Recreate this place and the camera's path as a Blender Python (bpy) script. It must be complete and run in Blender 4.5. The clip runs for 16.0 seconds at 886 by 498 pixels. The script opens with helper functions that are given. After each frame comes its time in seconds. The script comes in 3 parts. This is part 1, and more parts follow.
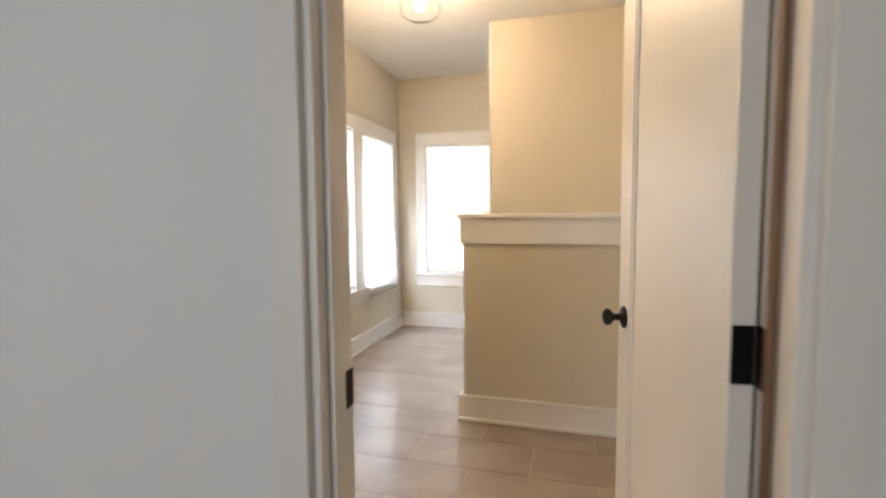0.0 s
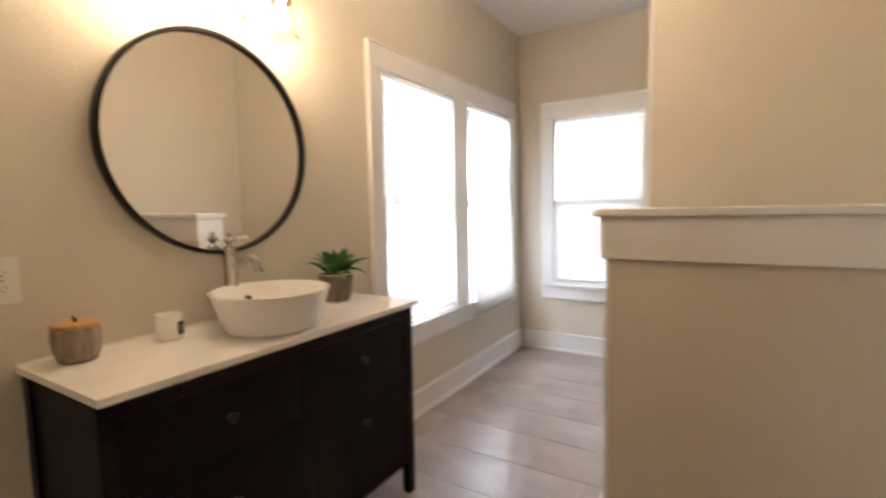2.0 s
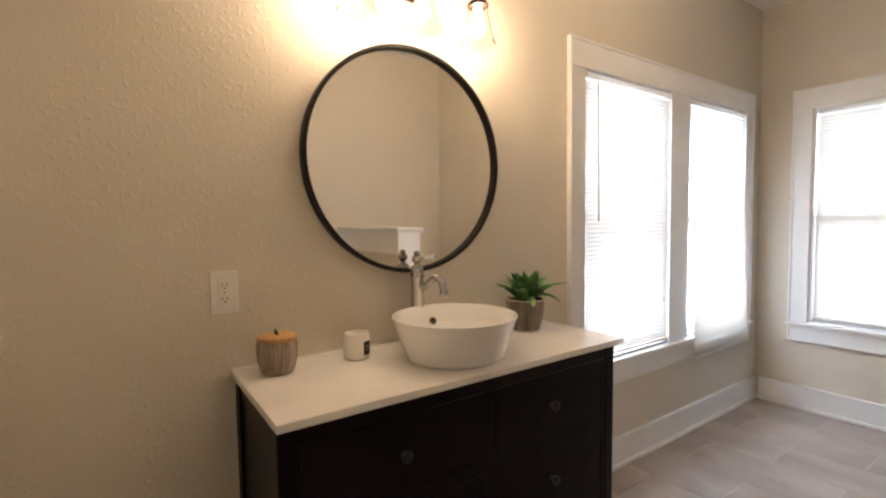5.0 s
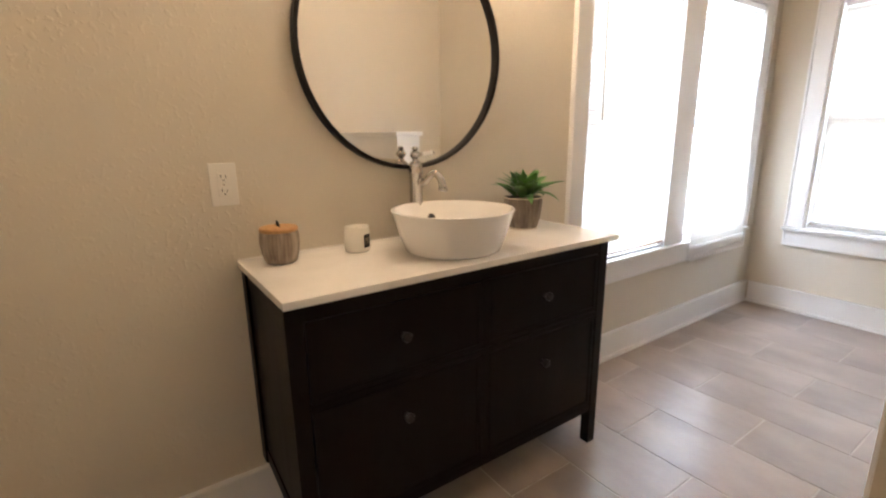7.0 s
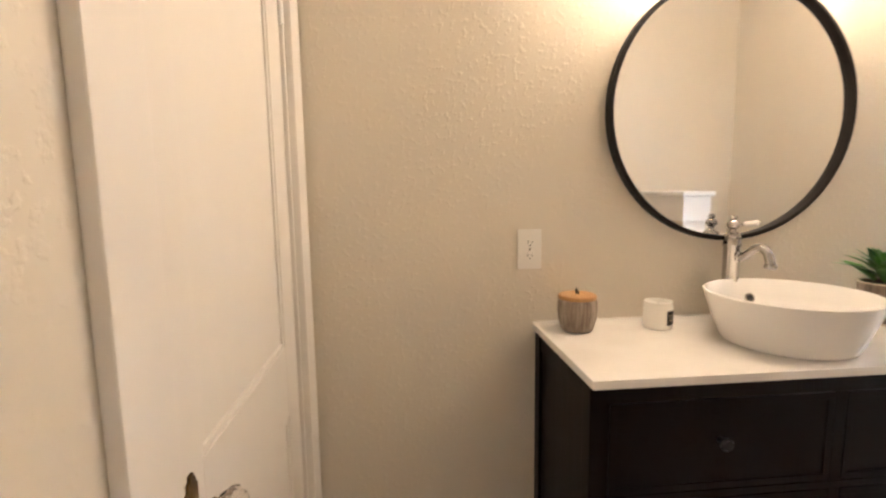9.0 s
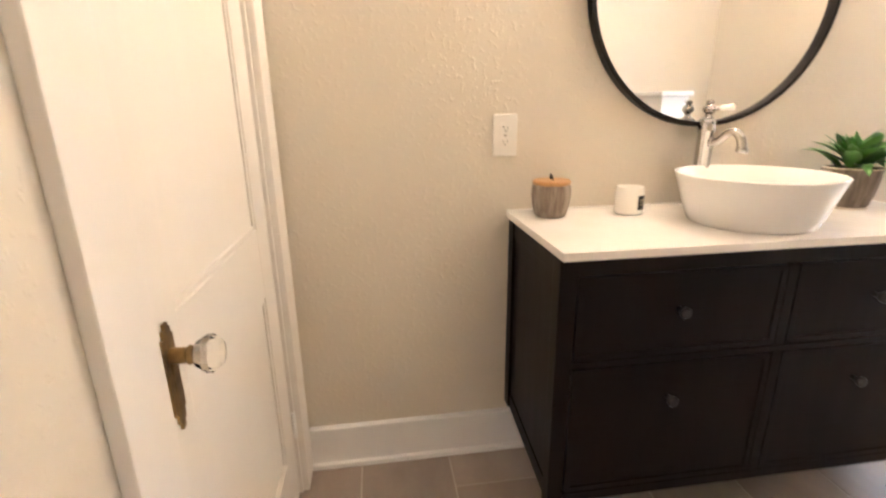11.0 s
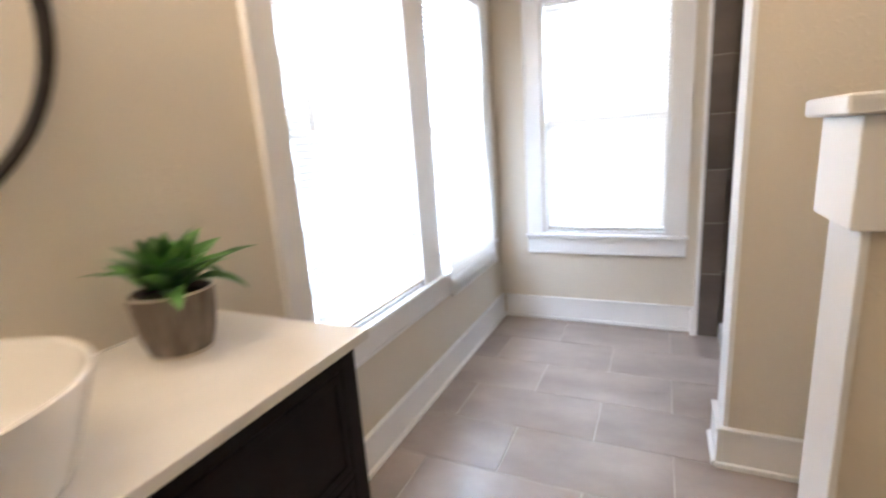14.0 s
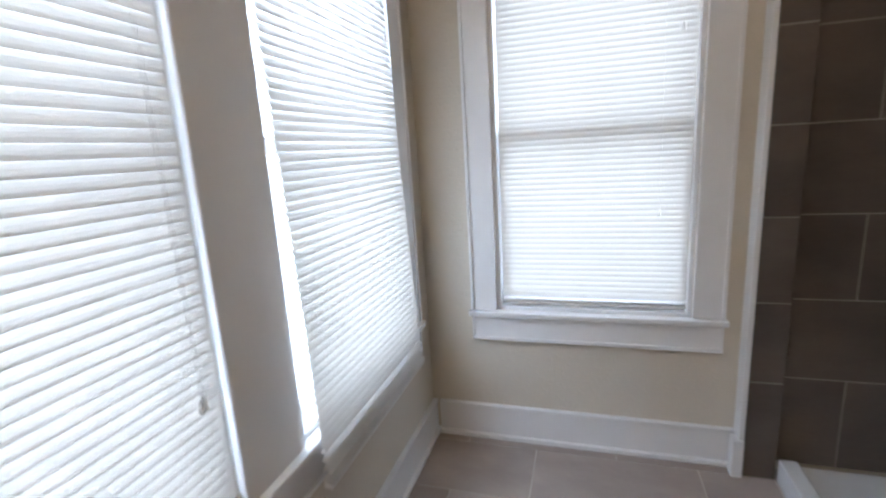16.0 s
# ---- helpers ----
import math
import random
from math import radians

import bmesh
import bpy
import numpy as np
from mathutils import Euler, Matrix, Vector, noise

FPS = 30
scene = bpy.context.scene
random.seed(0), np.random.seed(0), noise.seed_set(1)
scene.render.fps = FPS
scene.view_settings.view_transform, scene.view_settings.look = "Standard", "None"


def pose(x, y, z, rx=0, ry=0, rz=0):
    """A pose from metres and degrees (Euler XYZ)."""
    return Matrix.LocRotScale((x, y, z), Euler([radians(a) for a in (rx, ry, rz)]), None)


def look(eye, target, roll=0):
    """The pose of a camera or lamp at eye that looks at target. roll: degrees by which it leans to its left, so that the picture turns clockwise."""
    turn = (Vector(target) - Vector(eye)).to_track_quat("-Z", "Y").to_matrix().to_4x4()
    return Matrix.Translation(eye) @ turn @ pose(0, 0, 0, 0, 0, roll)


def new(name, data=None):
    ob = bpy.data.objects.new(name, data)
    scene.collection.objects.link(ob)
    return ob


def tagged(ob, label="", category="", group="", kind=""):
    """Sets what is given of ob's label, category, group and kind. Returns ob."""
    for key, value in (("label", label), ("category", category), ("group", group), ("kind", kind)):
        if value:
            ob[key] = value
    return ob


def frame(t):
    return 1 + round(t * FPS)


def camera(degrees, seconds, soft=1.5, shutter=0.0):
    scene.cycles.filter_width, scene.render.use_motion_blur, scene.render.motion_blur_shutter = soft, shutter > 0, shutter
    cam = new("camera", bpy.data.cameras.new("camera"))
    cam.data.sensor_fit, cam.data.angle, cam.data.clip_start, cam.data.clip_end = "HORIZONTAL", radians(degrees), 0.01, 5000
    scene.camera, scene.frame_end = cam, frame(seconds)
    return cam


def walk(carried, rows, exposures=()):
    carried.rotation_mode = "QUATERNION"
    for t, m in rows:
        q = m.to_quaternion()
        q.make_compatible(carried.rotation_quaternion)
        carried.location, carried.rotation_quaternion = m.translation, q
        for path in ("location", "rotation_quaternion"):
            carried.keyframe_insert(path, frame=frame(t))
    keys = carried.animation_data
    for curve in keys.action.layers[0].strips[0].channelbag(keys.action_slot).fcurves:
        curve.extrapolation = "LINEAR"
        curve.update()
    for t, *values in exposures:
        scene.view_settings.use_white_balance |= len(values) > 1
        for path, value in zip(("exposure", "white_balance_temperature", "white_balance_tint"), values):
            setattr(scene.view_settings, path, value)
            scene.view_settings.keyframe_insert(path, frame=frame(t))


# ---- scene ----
cam = camera(86.9, 16.0, 2.2, 0.7)
PATH = [
    (0, (1.869, -1.467, 1.258), (1.342, 0.457, 1.11), -0.4),
    (0.5, (1.794, -1.176, 1.276), (1.371, 0.769, 1.088), -2.0),
    (1, (1.797, -0.847, 1.276), (1.241, 1.068, 1.12), -0.9),
    (1.5, (1.761, -0.627, 1.262), (0.979, 1.197, 1.016), -0.8),
    (2, (1.622, -0.437, 1.275), (0.576, 1.259, 1.099), -1.2),
    (2.5, (1.53, -0.362, 1.275), (0.186, 1.108, 1.088), -0.8),
    (3, (1.487, -0.308, 1.28), (-0.052, 0.955, 1.082), -0.4),
    (3.5, (1.464, -0.279, 1.294), (-0.161, 0.878, 1.161), -0.6),
    (3.7, (1.461, -0.268, 1.31), (-0.174, 0.882, 1.247), -0.8),
    (5.8, (1.476, -0.261, 1.275), (-0.16, 0.857, 1.003), -0.8),
    (6, (1.484, -0.263, 1.264), (-0.137, 0.853, 0.908), -0.7),
    (6.5, (1.492, -0.268, 1.235), (-0.096, 0.845, 0.746), -0.6),
    (7, (1.488, -0.266, 1.235), (-0.113, 0.838, 0.767), -0.8),
    (7.5, (1.466, -0.289, 1.247), (-0.259, 0.663, 0.902), -1.3),
    (8, (1.427, -0.352, 1.27), (-0.435, 0.324, 0.994), -1.2),
    (8.5, (1.406, -0.388, 1.286), (-0.548, -0.03, 1.057), -1.4),
    (9, (1.398, -0.406, 1.285), (-0.579, -0.226, 1.045), -0.9),
    (9.2, (1.396, -0.407, 1.272), (-0.576, -0.24, 0.987), -0.6),
    (11.3, (1.405, -0.399, 1.182), (-0.46, -0.07, 0.543), -0.9),
    (11.5, (1.406, -0.377, 1.188), (-0.435, 0.111, 0.578), -1.5),
    (12, (1.441, -0.301, 1.198), (-0.18, 0.73, 0.641), -3.0),
    (12.5, (1.439, -0.185, 1.206), (0.078, 1.183, 0.68), -3.6),
    (13, (1.351, 0.054, 1.239), (0.025, 1.497, 0.842), -1.6),
    (13.5, (1.221, 0.258, 1.225), (0.029, 1.799, 0.774), -1.4),
    (14, (1.005, 0.483, 1.238), (0.167, 2.243, 0.79), -4.2),
    (14.5, (0.923, 0.737, 1.236), (0.256, 2.569, 0.788), -3.5),
    (15, (0.877, 1.026, 1.252), (0.181, 2.855, 0.839), -2.5),
    (15.5, (0.763, 1.351, 1.244), (0.125, 3.208, 0.865), -2.1),
    (16, (0.654, 1.679, 1.26), (0.079, 3.55, 0.848), -3.4),
]
EXPOSURE = [(0, 0.84, 6100, 10), (0.5, 0.66, 6100, 10), (1, 0.5, 5980, 13), (1.5, 0.43, 5950, 13), (2, 0.39, 5920, 13), (2.5, 0.27, 5900, 13), (3.5, 0.31, 5930, 13), (6, 0.16, 5830, 13), (6.5, 0.40, 5850, 13), (7.5, 0.80, 5740, 13), (8.5, 0.97, 5540, 13), (9, 1.06, 5490, 13),
            (11.5, 1.64, 5290, 13), (12.5, 1.62, 5240, 13), (13.3, 1.06, 5240, 13), (14, 0.68, 5400, 12), (15, 0.06, 5420, 11), (16, -0.27, 5370, 11)]
walk(cam, [(t, look(eye, target, roll)) for t, eye, target, roll in PATH], EXPOSURE)



# ---- world and lights ----
world = bpy.data.worlds.new("sky")
scene.world = world
world.use_nodes = True
wn = world.node_tree.nodes
sky = wn.new("ShaderNodeTexSky")
sky.sky_type, sky.sun_disc = "NISHITA", False
sky.sun_elevation, sky.sun_rotation = radians(48), radians(70)
world.node_tree.links.new(sky.outputs[0], wn["Background"].inputs[0])
wn["Background"].inputs[1].default_value = 0.12

sun_data = bpy.data.lights.new("sun", "SUN")
sun_data.energy, sun_data.angle, sun_data.color = 1.0, radians(12), (1.0, 0.96, 0.9)
sun = new("sun", sun_data)
sun.matrix_world = look((6, 2, 9), (0.5, 1.5, 0.5))


def sky_window(x, y, z, target, w, h, watts, tint=(0.855, 0.913, 1.0)):
    """Daylight of the sky in a window's opening."""
    d = bpy.data.lights.new("window_daylight", "AREA")
    d.shape, d.size, d.size_y, d.energy, d.color = "RECTANGLE", w, h, watts, tint
    o = new("window_daylight", d)
    o.matrix_world = look((x, y, z), target)
    return o


DAY = 45.0
sky_window(-0.30, 2.55, 1.30, (1, 2.55, 1.30), 2.7, 1.65, DAY * 3.7)
sky_window(0.70, 3.84, 1.30, (0.70, 2, 1.30), 1.3, 1.65, DAY * 1.55)
# Lamp added in an assumed, unseen window to light the outer room.
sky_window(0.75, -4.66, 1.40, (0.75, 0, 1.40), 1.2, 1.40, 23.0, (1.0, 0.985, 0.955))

# ---- materials ----


def material(name, color, rough=0.5, metal=0.0, var=0.06, scale=3.0, fine=90.0, bump=0.0, dist=0.002, second=None, spread=0.0,
             coat=0.0, rvar=0.1, stretch=(1, 1, 1), detail=4.0, emit=0.0, spec=0.5, flecks=None):
    """Principled surface: a broad stain, a fine grain, relief, and a shift per piece."""
    m = bpy.data.materials.new(name)
    m.use_nodes = True
    t, n, l = m.node_tree, m.node_tree.nodes, m.node_tree.links
    b = n["Principled BSDF"]
    co = n.new("ShaderNodeTexCoord")
    mp = n.new("ShaderNodeMapping")
    mp.inputs["Scale"].default_value = stretch
    info = n.new("ShaderNodeObjectInfo")
    off = n.new("ShaderNodeVectorMath")
    off.operation = "SCALE"
    off.inputs[0].default_value = (7.3, 3.1, 5.7)
    l.new(info.outputs["Random"], off.inputs["Scale"])
    if spread:
        l.new(off.outputs[0], mp.inputs["Location"])
    l.new(co.outputs["Object"], mp.inputs["Vector"])
    big, small = n.new("ShaderNodeTexNoise"), n.new("ShaderNodeTexNoise")
    big.inputs["Scale"].default_value, big.inputs["Detail"].default_value = scale, detail
    small.inputs["Scale"].default_value, small.inputs["Detail"].default_value = fine, 3.0
    l.new(mp.outputs[0], big.inputs["Vector"])
    l.new(mp.outputs[0], small.inputs["Vector"])
    mix = n.new("ShaderNodeMix")
    mix.data_type = "RGBA"
    c2 = second or tuple(c * (1 - 2.5 * var) for c in color)
    mix.inputs["A"].default_value = (*color, 1)
    mix.inputs["B"].default_value = (*c2, 1)
    ramp = n.new("ShaderNodeMapRange")
    ramp.inputs[1].default_value, ramp.inputs[2].default_value = 0.32, 0.68
    l.new(big.outputs["Fac"], ramp.inputs[0])
    l.new(ramp.outputs[0], mix.inputs["Factor"])
    hsv = n.new("ShaderNodeHueSaturation")
    l.new(mix.outputs["Result"], hsv.inputs["Color"])
    val = n.new("ShaderNodeMath")
    val.operation = "MULTIPLY_ADD"
    val.inputs[1].default_value, val.inputs[2].default_value = var * 1.5, 1 - var * 0.75
    l.new(small.outputs["Fac"], val.inputs[0])
    last = val
    if spread:
        pv = n.new("ShaderNodeMath")
        pv.operation = "MULTIPLY_ADD"
        pv.inputs[1].default_value = spread
        l.new(info.outputs["Random"], pv.inputs[0])
        l.new(val.outputs[0], pv.inputs[2])
        last = pv
    l.new(last.outputs[0], hsv.inputs["Value"])
    l.new(hsv.outputs[0], b.inputs["Base Color"])
    r = n.new("ShaderNodeMath")
    r.operation = "MULTIPLY_ADD"
    r.inputs[1].default_value, r.inputs[2].default_value = rvar, rough - rvar / 2
    l.new(big.outputs["Fac"], r.inputs[0])
    l.new(r.outputs[0], b.inputs["Roughness"])
    b.inputs["Metallic"].default_value = metal
    b.inputs["Coat Weight"].default_value = coat
    b.inputs["Specular IOR Level"].default_value = spec
    if bump:
        bp = n.new("ShaderNodeBump")
        bp.inputs["Strength"].default_value, bp.inputs["Distance"].default_value = bump, dist
        if flecks:
            fl = n.new("ShaderNodeMapRange")
            fl.interpolation_type = "SMOOTHSTEP"
            fl.inputs[1].default_value, fl.inputs[2].default_value = flecks
            l.new(small.outputs["Fac"], fl.inputs[0])
            l.new(fl.outputs[0], bp.inputs["Height"])
        else:
            l.new(small.outputs["Fac"], bp.inputs["Height"])
        l.new(bp.outputs[0], b.inputs["Normal"])
    if emit:
        b.inputs["Emission Color"].default_value = (*color, 1)
        b.inputs["Emission Strength"].default_value = emit
    return m


WALL = (0.668, 0.615, 0.515)
wall_paint = material("wall_paint", WALL, 0.5, var=0.02, scale=1.3, fine=60, bump=0.38, dist=0.0016, flecks=(0.52, 0.68))
hall_paint = material("hall_paint", (0.77, 0.76, 0.74), 0.6, var=0.02, scale=1.3, fine=45, bump=0.2, dist=0.003)
ceiling_paint = material("ceiling_paint", (0.85, 0.845, 0.83), 0.8, var=0.02, scale=2, fine=60, bump=0.3, dist=0.003)
trim_paint = material("trim_paint", (0.84, 0.838, 0.83), 0.32, var=0.015, scale=4, fine=30, bump=0.025, dist=0.002)
door_paint = material("door_paint", (0.78, 0.75, 0.70), 0.38, var=0.02, scale=2.5, fine=26, bump=0.08, dist=0.002, stretch=(1, 1, 0.25))
floor_tile = material("floor_tile", (0.365, 0.304, 0.260), 0.34, var=0.09, scale=3.4, fine=45, bump=0.12, dist=0.001,
                      second=(0.25, 0.205, 0.172), spread=0.10, rvar=0.06, stretch=(0.8, 1.3, 1), spec=1.0, detail=6.0)
shower_tile = material("shower_tile", (0.128, 0.101, 0.085), 0.36, var=0.13, scale=3.0, fine=45, bump=0.12, dist=0.001,
                       second=(0.082, 0.066, 0.056), spread=0.14, rvar=0.06, stretch=(0.7, 1, 1.8))
grout = material("grout", (0.60, 0.55, 0.49), 0.85, var=0.08, scale=9, fine=160, bump=0.3, dist=0.001)
shower_grout = material("shower_grout", (0.36, 0.32, 0.285), 0.85, var=0.08, scale=9, fine=160, bump=0.3, dist=0.001)
espresso = material("espresso_stain", (0.0066, 0.0034, 0.0034), 0.40, var=0.12, scale=5, fine=60, bump=0.08, dist=0.0008, stretch=(6, 6, 0.6), spec=0.13)
quartz = material("quartz", (0.82, 0.805, 0.78), 0.13, var=0.03, scale=5, fine=220, second=(0.72, 0.70, 0.67))
ceramic = material("glazed_ceramic", (0.86, 0.85, 0.83), 0.1, var=0.008, scale=4, coat=0.4, rvar=0.04)
chrome = material("polished_nickel", (0.46, 0.44, 0.42), 0.06, 1.0, var=0.02, scale=8, rvar=0.06)
porcelain = material("porcelain", (0.85, 0.83, 0.78), 0.15, var=0.01, coat=0.3)
black_metal = material("black_metal", (0.008, 0.006, 0.0055), 0.42, 0.0, var=0.1, scale=14, bump=0.05, dist=0.0005, spec=0.22)
knob_metal = material("dark_knob_metal", (0.013, 0.011, 0.011), 0.32, 0.1, var=0.1, scale=14, spec=0.5)
bronze = material("oiled_bronze", (0.045, 0.026, 0.017), 0.36, 0.7, var=0.2, scale=18, bump=0.05, dist=0.0005)
brass = material("aged_brass", (0.36, 0.25, 0.09), 0.35, 0.9, var=0.15, scale=25, second=(0.12, 0.08, 0.04))
plastic = material("white_plastic", (0.80, 0.78, 0.73), 0.3, var=0.008)
slot_dark = material("socket_slot", (0.03, 0.03, 0.03), 0.6, var=0.05)
pot_clay = material("grey_washed_clay", (0.29, 0.245, 0.20), 0.8, var=0.18, scale=14, fine=110, bump=0.3, dist=0.002, second=(0.11, 0.085, 0.065), stretch=(3, 3, 0.5))
jar_clay = material("whitewashed_ribbed_clay", (0.41, 0.345, 0.28), 0.75, var=0.15, scale=16, fine=110, bump=0.3, dist=0.002, second=(0.20, 0.155, 0.12), stretch=(4, 4, 0.5))
pale_rim = material("bare_clay_rim", (0.64, 0.57, 0.46), 0.65, var=0.06, scale=20)
soil = material("dark_soil", (0.03, 0.02, 0.014), 0.95, var=0.3, scale=40, bump=0.6, dist=0.004)
leaf_green = material("leaf", (0.17, 0.34, 0.095), 0.3, var=0.18, scale=18, fine=70, second=(0.055, 0.165, 0.045), spread=0.5, bump=0.1, dist=0.001)
lid_wood = material("lid_wood", (0.52, 0.30, 0.11), 0.45, var=0.12, scale=9, fine=80, stretch=(1, 7, 1), second=(0.42, 0.22, 0.075))
leather = material("leather_loop", (0.02, 0.013, 0.01), 0.6, var=0.1)
wax = material("wax", (0.95, 0.93, 0.87), 0.35, var=0.02, scale=6, coat=0.5)
label_black = material("label_black", (0.012, 0.012, 0.012), 0.5, var=0.05)
label_print = material("label_print", (0.6, 0.52, 0.38), 0.5, var=0.05)
acrylic = material("shower_acrylic", (0.83, 0.83, 0.82), 0.2, var=0.01, coat=0.3)
oak = material("hall_floor", (0.30, 0.19, 0.11), 0.4, var=0.15, scale=3, fine=40, stretch=(8, 0.6, 1))
stop_gap_brown = material("shaded_gap_wood", (0.20, 0.11, 0.055), 0.6, var=0.12, scale=6, stretch=(6, 6, 0.6))
earth = material("lawn", (0.07, 0.11, 0.035), 0.95, var=0.2, scale=0.8, fine=12)


def glass_material(name, tint=(1, 1, 1), rough=0.0, ior=1.45):
    m = bpy.data.materials.new(name)
    m.use_nodes = True
    b = m.node_tree.nodes["Principled BSDF"]
    b.inputs["Base Color"].default_value = (*tint, 1)
    b.inputs["Transmission Weight"].default_value = 1.0
    b.inputs["Roughness"].default_value, b.inputs["IOR"].default_value = rough, ior
    return m


def emitter(name, color, strength):
    m = bpy.data.materials.new(name)
    m.use_nodes = True
    b = m.node_tree.nodes["Principled BSDF"]
    b.inputs["Base Color"].default_value = (*color, 1)
    b.inputs["Emission Color"].default_value = (*color, 1)
    b.inputs["Emission Strength"].default_value = strength
    return m


def slat_material():
    m = bpy.data.materials.new("blind_vinyl")
    m.use_nodes = True
    n, l = m.node_tree.nodes, m.node_tree.links
    b = n["Principled BSDF"]
    b.inputs["Base Color"].default_value = (0.80, 0.78, 0.745, 1)
    b.inputs["Roughness"].default_value = 0.4
    tr = n.new("ShaderNodeBsdfTranslucent")
    tr.inputs[0].default_value = (0.86, 0.83, 0.78, 1)
    mx = n.new("ShaderNodeMixShader")
    mx.inputs[0].default_value = 0.30
    l.new(b.outputs[0], mx.inputs[1])
    l.new(tr.outputs[0], mx.inputs[2])
    l.new(mx.outputs[0], n["Material Output"].inputs[0])
    return m


# Brownish rail tone, with the rail's shadow line at the sill painted in.
tan_vinyl = material("shadowed_tan_vinyl", (0.42, 0.33, 0.24), 0.45, var=0.06, scale=12)
clear_glass = glass_material("thin_clear_glass", ior=1.1)
window_glass = glass_material("window_glass", (0.97, 1.0, 0.98))
crystal = glass_material("crystal_knob", (0.97, 0.95, 0.9))
mirror_silver = material("mirror_silver", (0.90, 0.90, 0.885), 0.015, 1.0, var=0.002, rvar=0.0)
bulb_glow = emitter("bulb_glow", (1.0, 0.70, 0.405), 170.0)
bulb_glow_ceiling = emitter("bulb_glow_ceiling", (1.0, 0.70, 0.41), 215.0)
slat_vinyl = slat_material()

# ---- building helpers ----


def mesh_of(bm, name, mat, smooth=False):
    me = bpy.data.meshes.new(name)
    bm.normal_update()
    bm.to_mesh(me)
    bm.free()
    if smooth:
        me.shade_smooth()
        me.set_sharp_from_angle(angle=radians(38))
    me.materials.append(mat)
    return me


def part(name, bm, mat, parent=None, label="", smooth=False, at=None):
    ob = new(name, mesh_of(bm, name, mat, smooth))
    if parent:
        ob.parent = parent
    if at:
        ob.location = at
    return tagged(ob, label)


def piece(name, me, parent, at, rz=0.0):
    ob = new(name, me)
    ob.parent, ob.location = parent, at
    ob.rotation_euler = (0, 0, rz)
    return ob


def thing(name, at, label, category, group="", kind="", rz=0.0):
    ob = new(name)
    ob.location = at
    ob.rotation_euler = (0, 0, radians(rz))
    ob.empty_display_size = 0.1
    return tagged(ob, label, category, group, kind)


def add_box(bm, x0, x1, y0, y1, z0, z1, bevel=0.0, seg=2):
    r = bmesh.ops.create_cube(bm, size=1.0, matrix=Matrix.Translation(((x0 + x1) / 2, (y0 + y1) / 2, (z0 + z1) / 2))
                              @ Matrix.Diagonal((x1 - x0, y1 - y0, z1 - z0, 1)))
    if bevel:
        edges = list({e for v in r["verts"] for e in v.link_edges})
        bmesh.ops.bevel(bm, geom=edges, offset=bevel, segments=seg, affect="EDGES", profile=0.7)
    return bm


def box(x0, x1, y0, y1, z0, z1, bevel=0.0, seg=2):
    return add_box(bmesh.new(), x0, x1, y0, y1, z0, z1, bevel, seg)


def boxes(rows, bevel=0.0):
    bm = bmesh.new()
    for r in rows:
        add_box(bm, *r, bevel=bevel)
    return bm


def add_lathe(bm, profile, seg=40, rib=0.0, ribs=0, m=Matrix.Identity(4), squash=1.0, hollow=False):
    """Turn (radius, height) points about z."""
    rings = []
    for r, z in profile:
        ring = []
        for i in range(seg):
            a = 2 * math.pi * i / seg
            rr = r * (1 + (rib * math.cos(ribs * a) if ribs else 0))
            ring.append(bm.verts.new(m @ Vector((rr * math.cos(a), squash * rr * math.sin(a), z))))
        rings.append(ring)
    for a, b in zip(rings, rings[1:] + rings[:1] if hollow else rings[1:]):
        for i in range(seg):
            j = (i + 1) % seg
            bm.faces.new((a[i], a[j], b[j], b[i]))
    if not hollow:
        for ring, flip in ((rings[0], True), (rings[-1], False)):
            bm.faces.new(list(reversed(ring)) if flip else ring)
    bmesh.ops.remove_doubles(bm, verts=bm.verts[:], dist=1e-6)
    bmesh.ops.recalc_face_normals(bm, faces=bm.faces[:])
    return bm


def lathe(profile, seg=40, **k):
    return add_lathe(bmesh.new(), profile, seg, **k)


def add_tube(bm, pts, radius, seg=14):
    """A round tube along points; radius: one number, or one a point."""
    pts = [Vector(p) for p in pts]
    rs = radius if hasattr(radius, "__len__") else [radius] * len(pts)
    rings, side = [], None
    for i, p in enumerate(pts):
        d = (pts[min(i + 1, len(pts) - 1)] - pts[max(i - 1, 0)]).normalized()
        if side is None:
            side = d.orthogonal().normalized()
        side = (side - d * side.dot(d)).normalized()
        up = d.cross(side)
        rings.append([bm.verts.new(p + rs[i] * (math.cos(2 * math.pi * k / seg) * side + math.sin(2 * math.pi * k / seg) * up)) for k in range(seg)])
    for a, b in zip(rings, rings[1:]):
        for i in range(seg):
            j = (i + 1) % seg
            bm.faces.new((a[i], a[j], b[j], b[i]))
    bm.faces.new(list(reversed(rings[0])))
    bm.faces.new(rings[-1])
    return bm


def tube(pts, radius, seg=14):
    return add_tube(bmesh.new(), pts, radius, seg)


ALONG_X = Matrix.Rotation(radians(90), 4, "Y")     # turned things whose axis points to +x
ALONG_Y = Matrix.Rotation(radians(-90), 4, "X")    # ... to +y


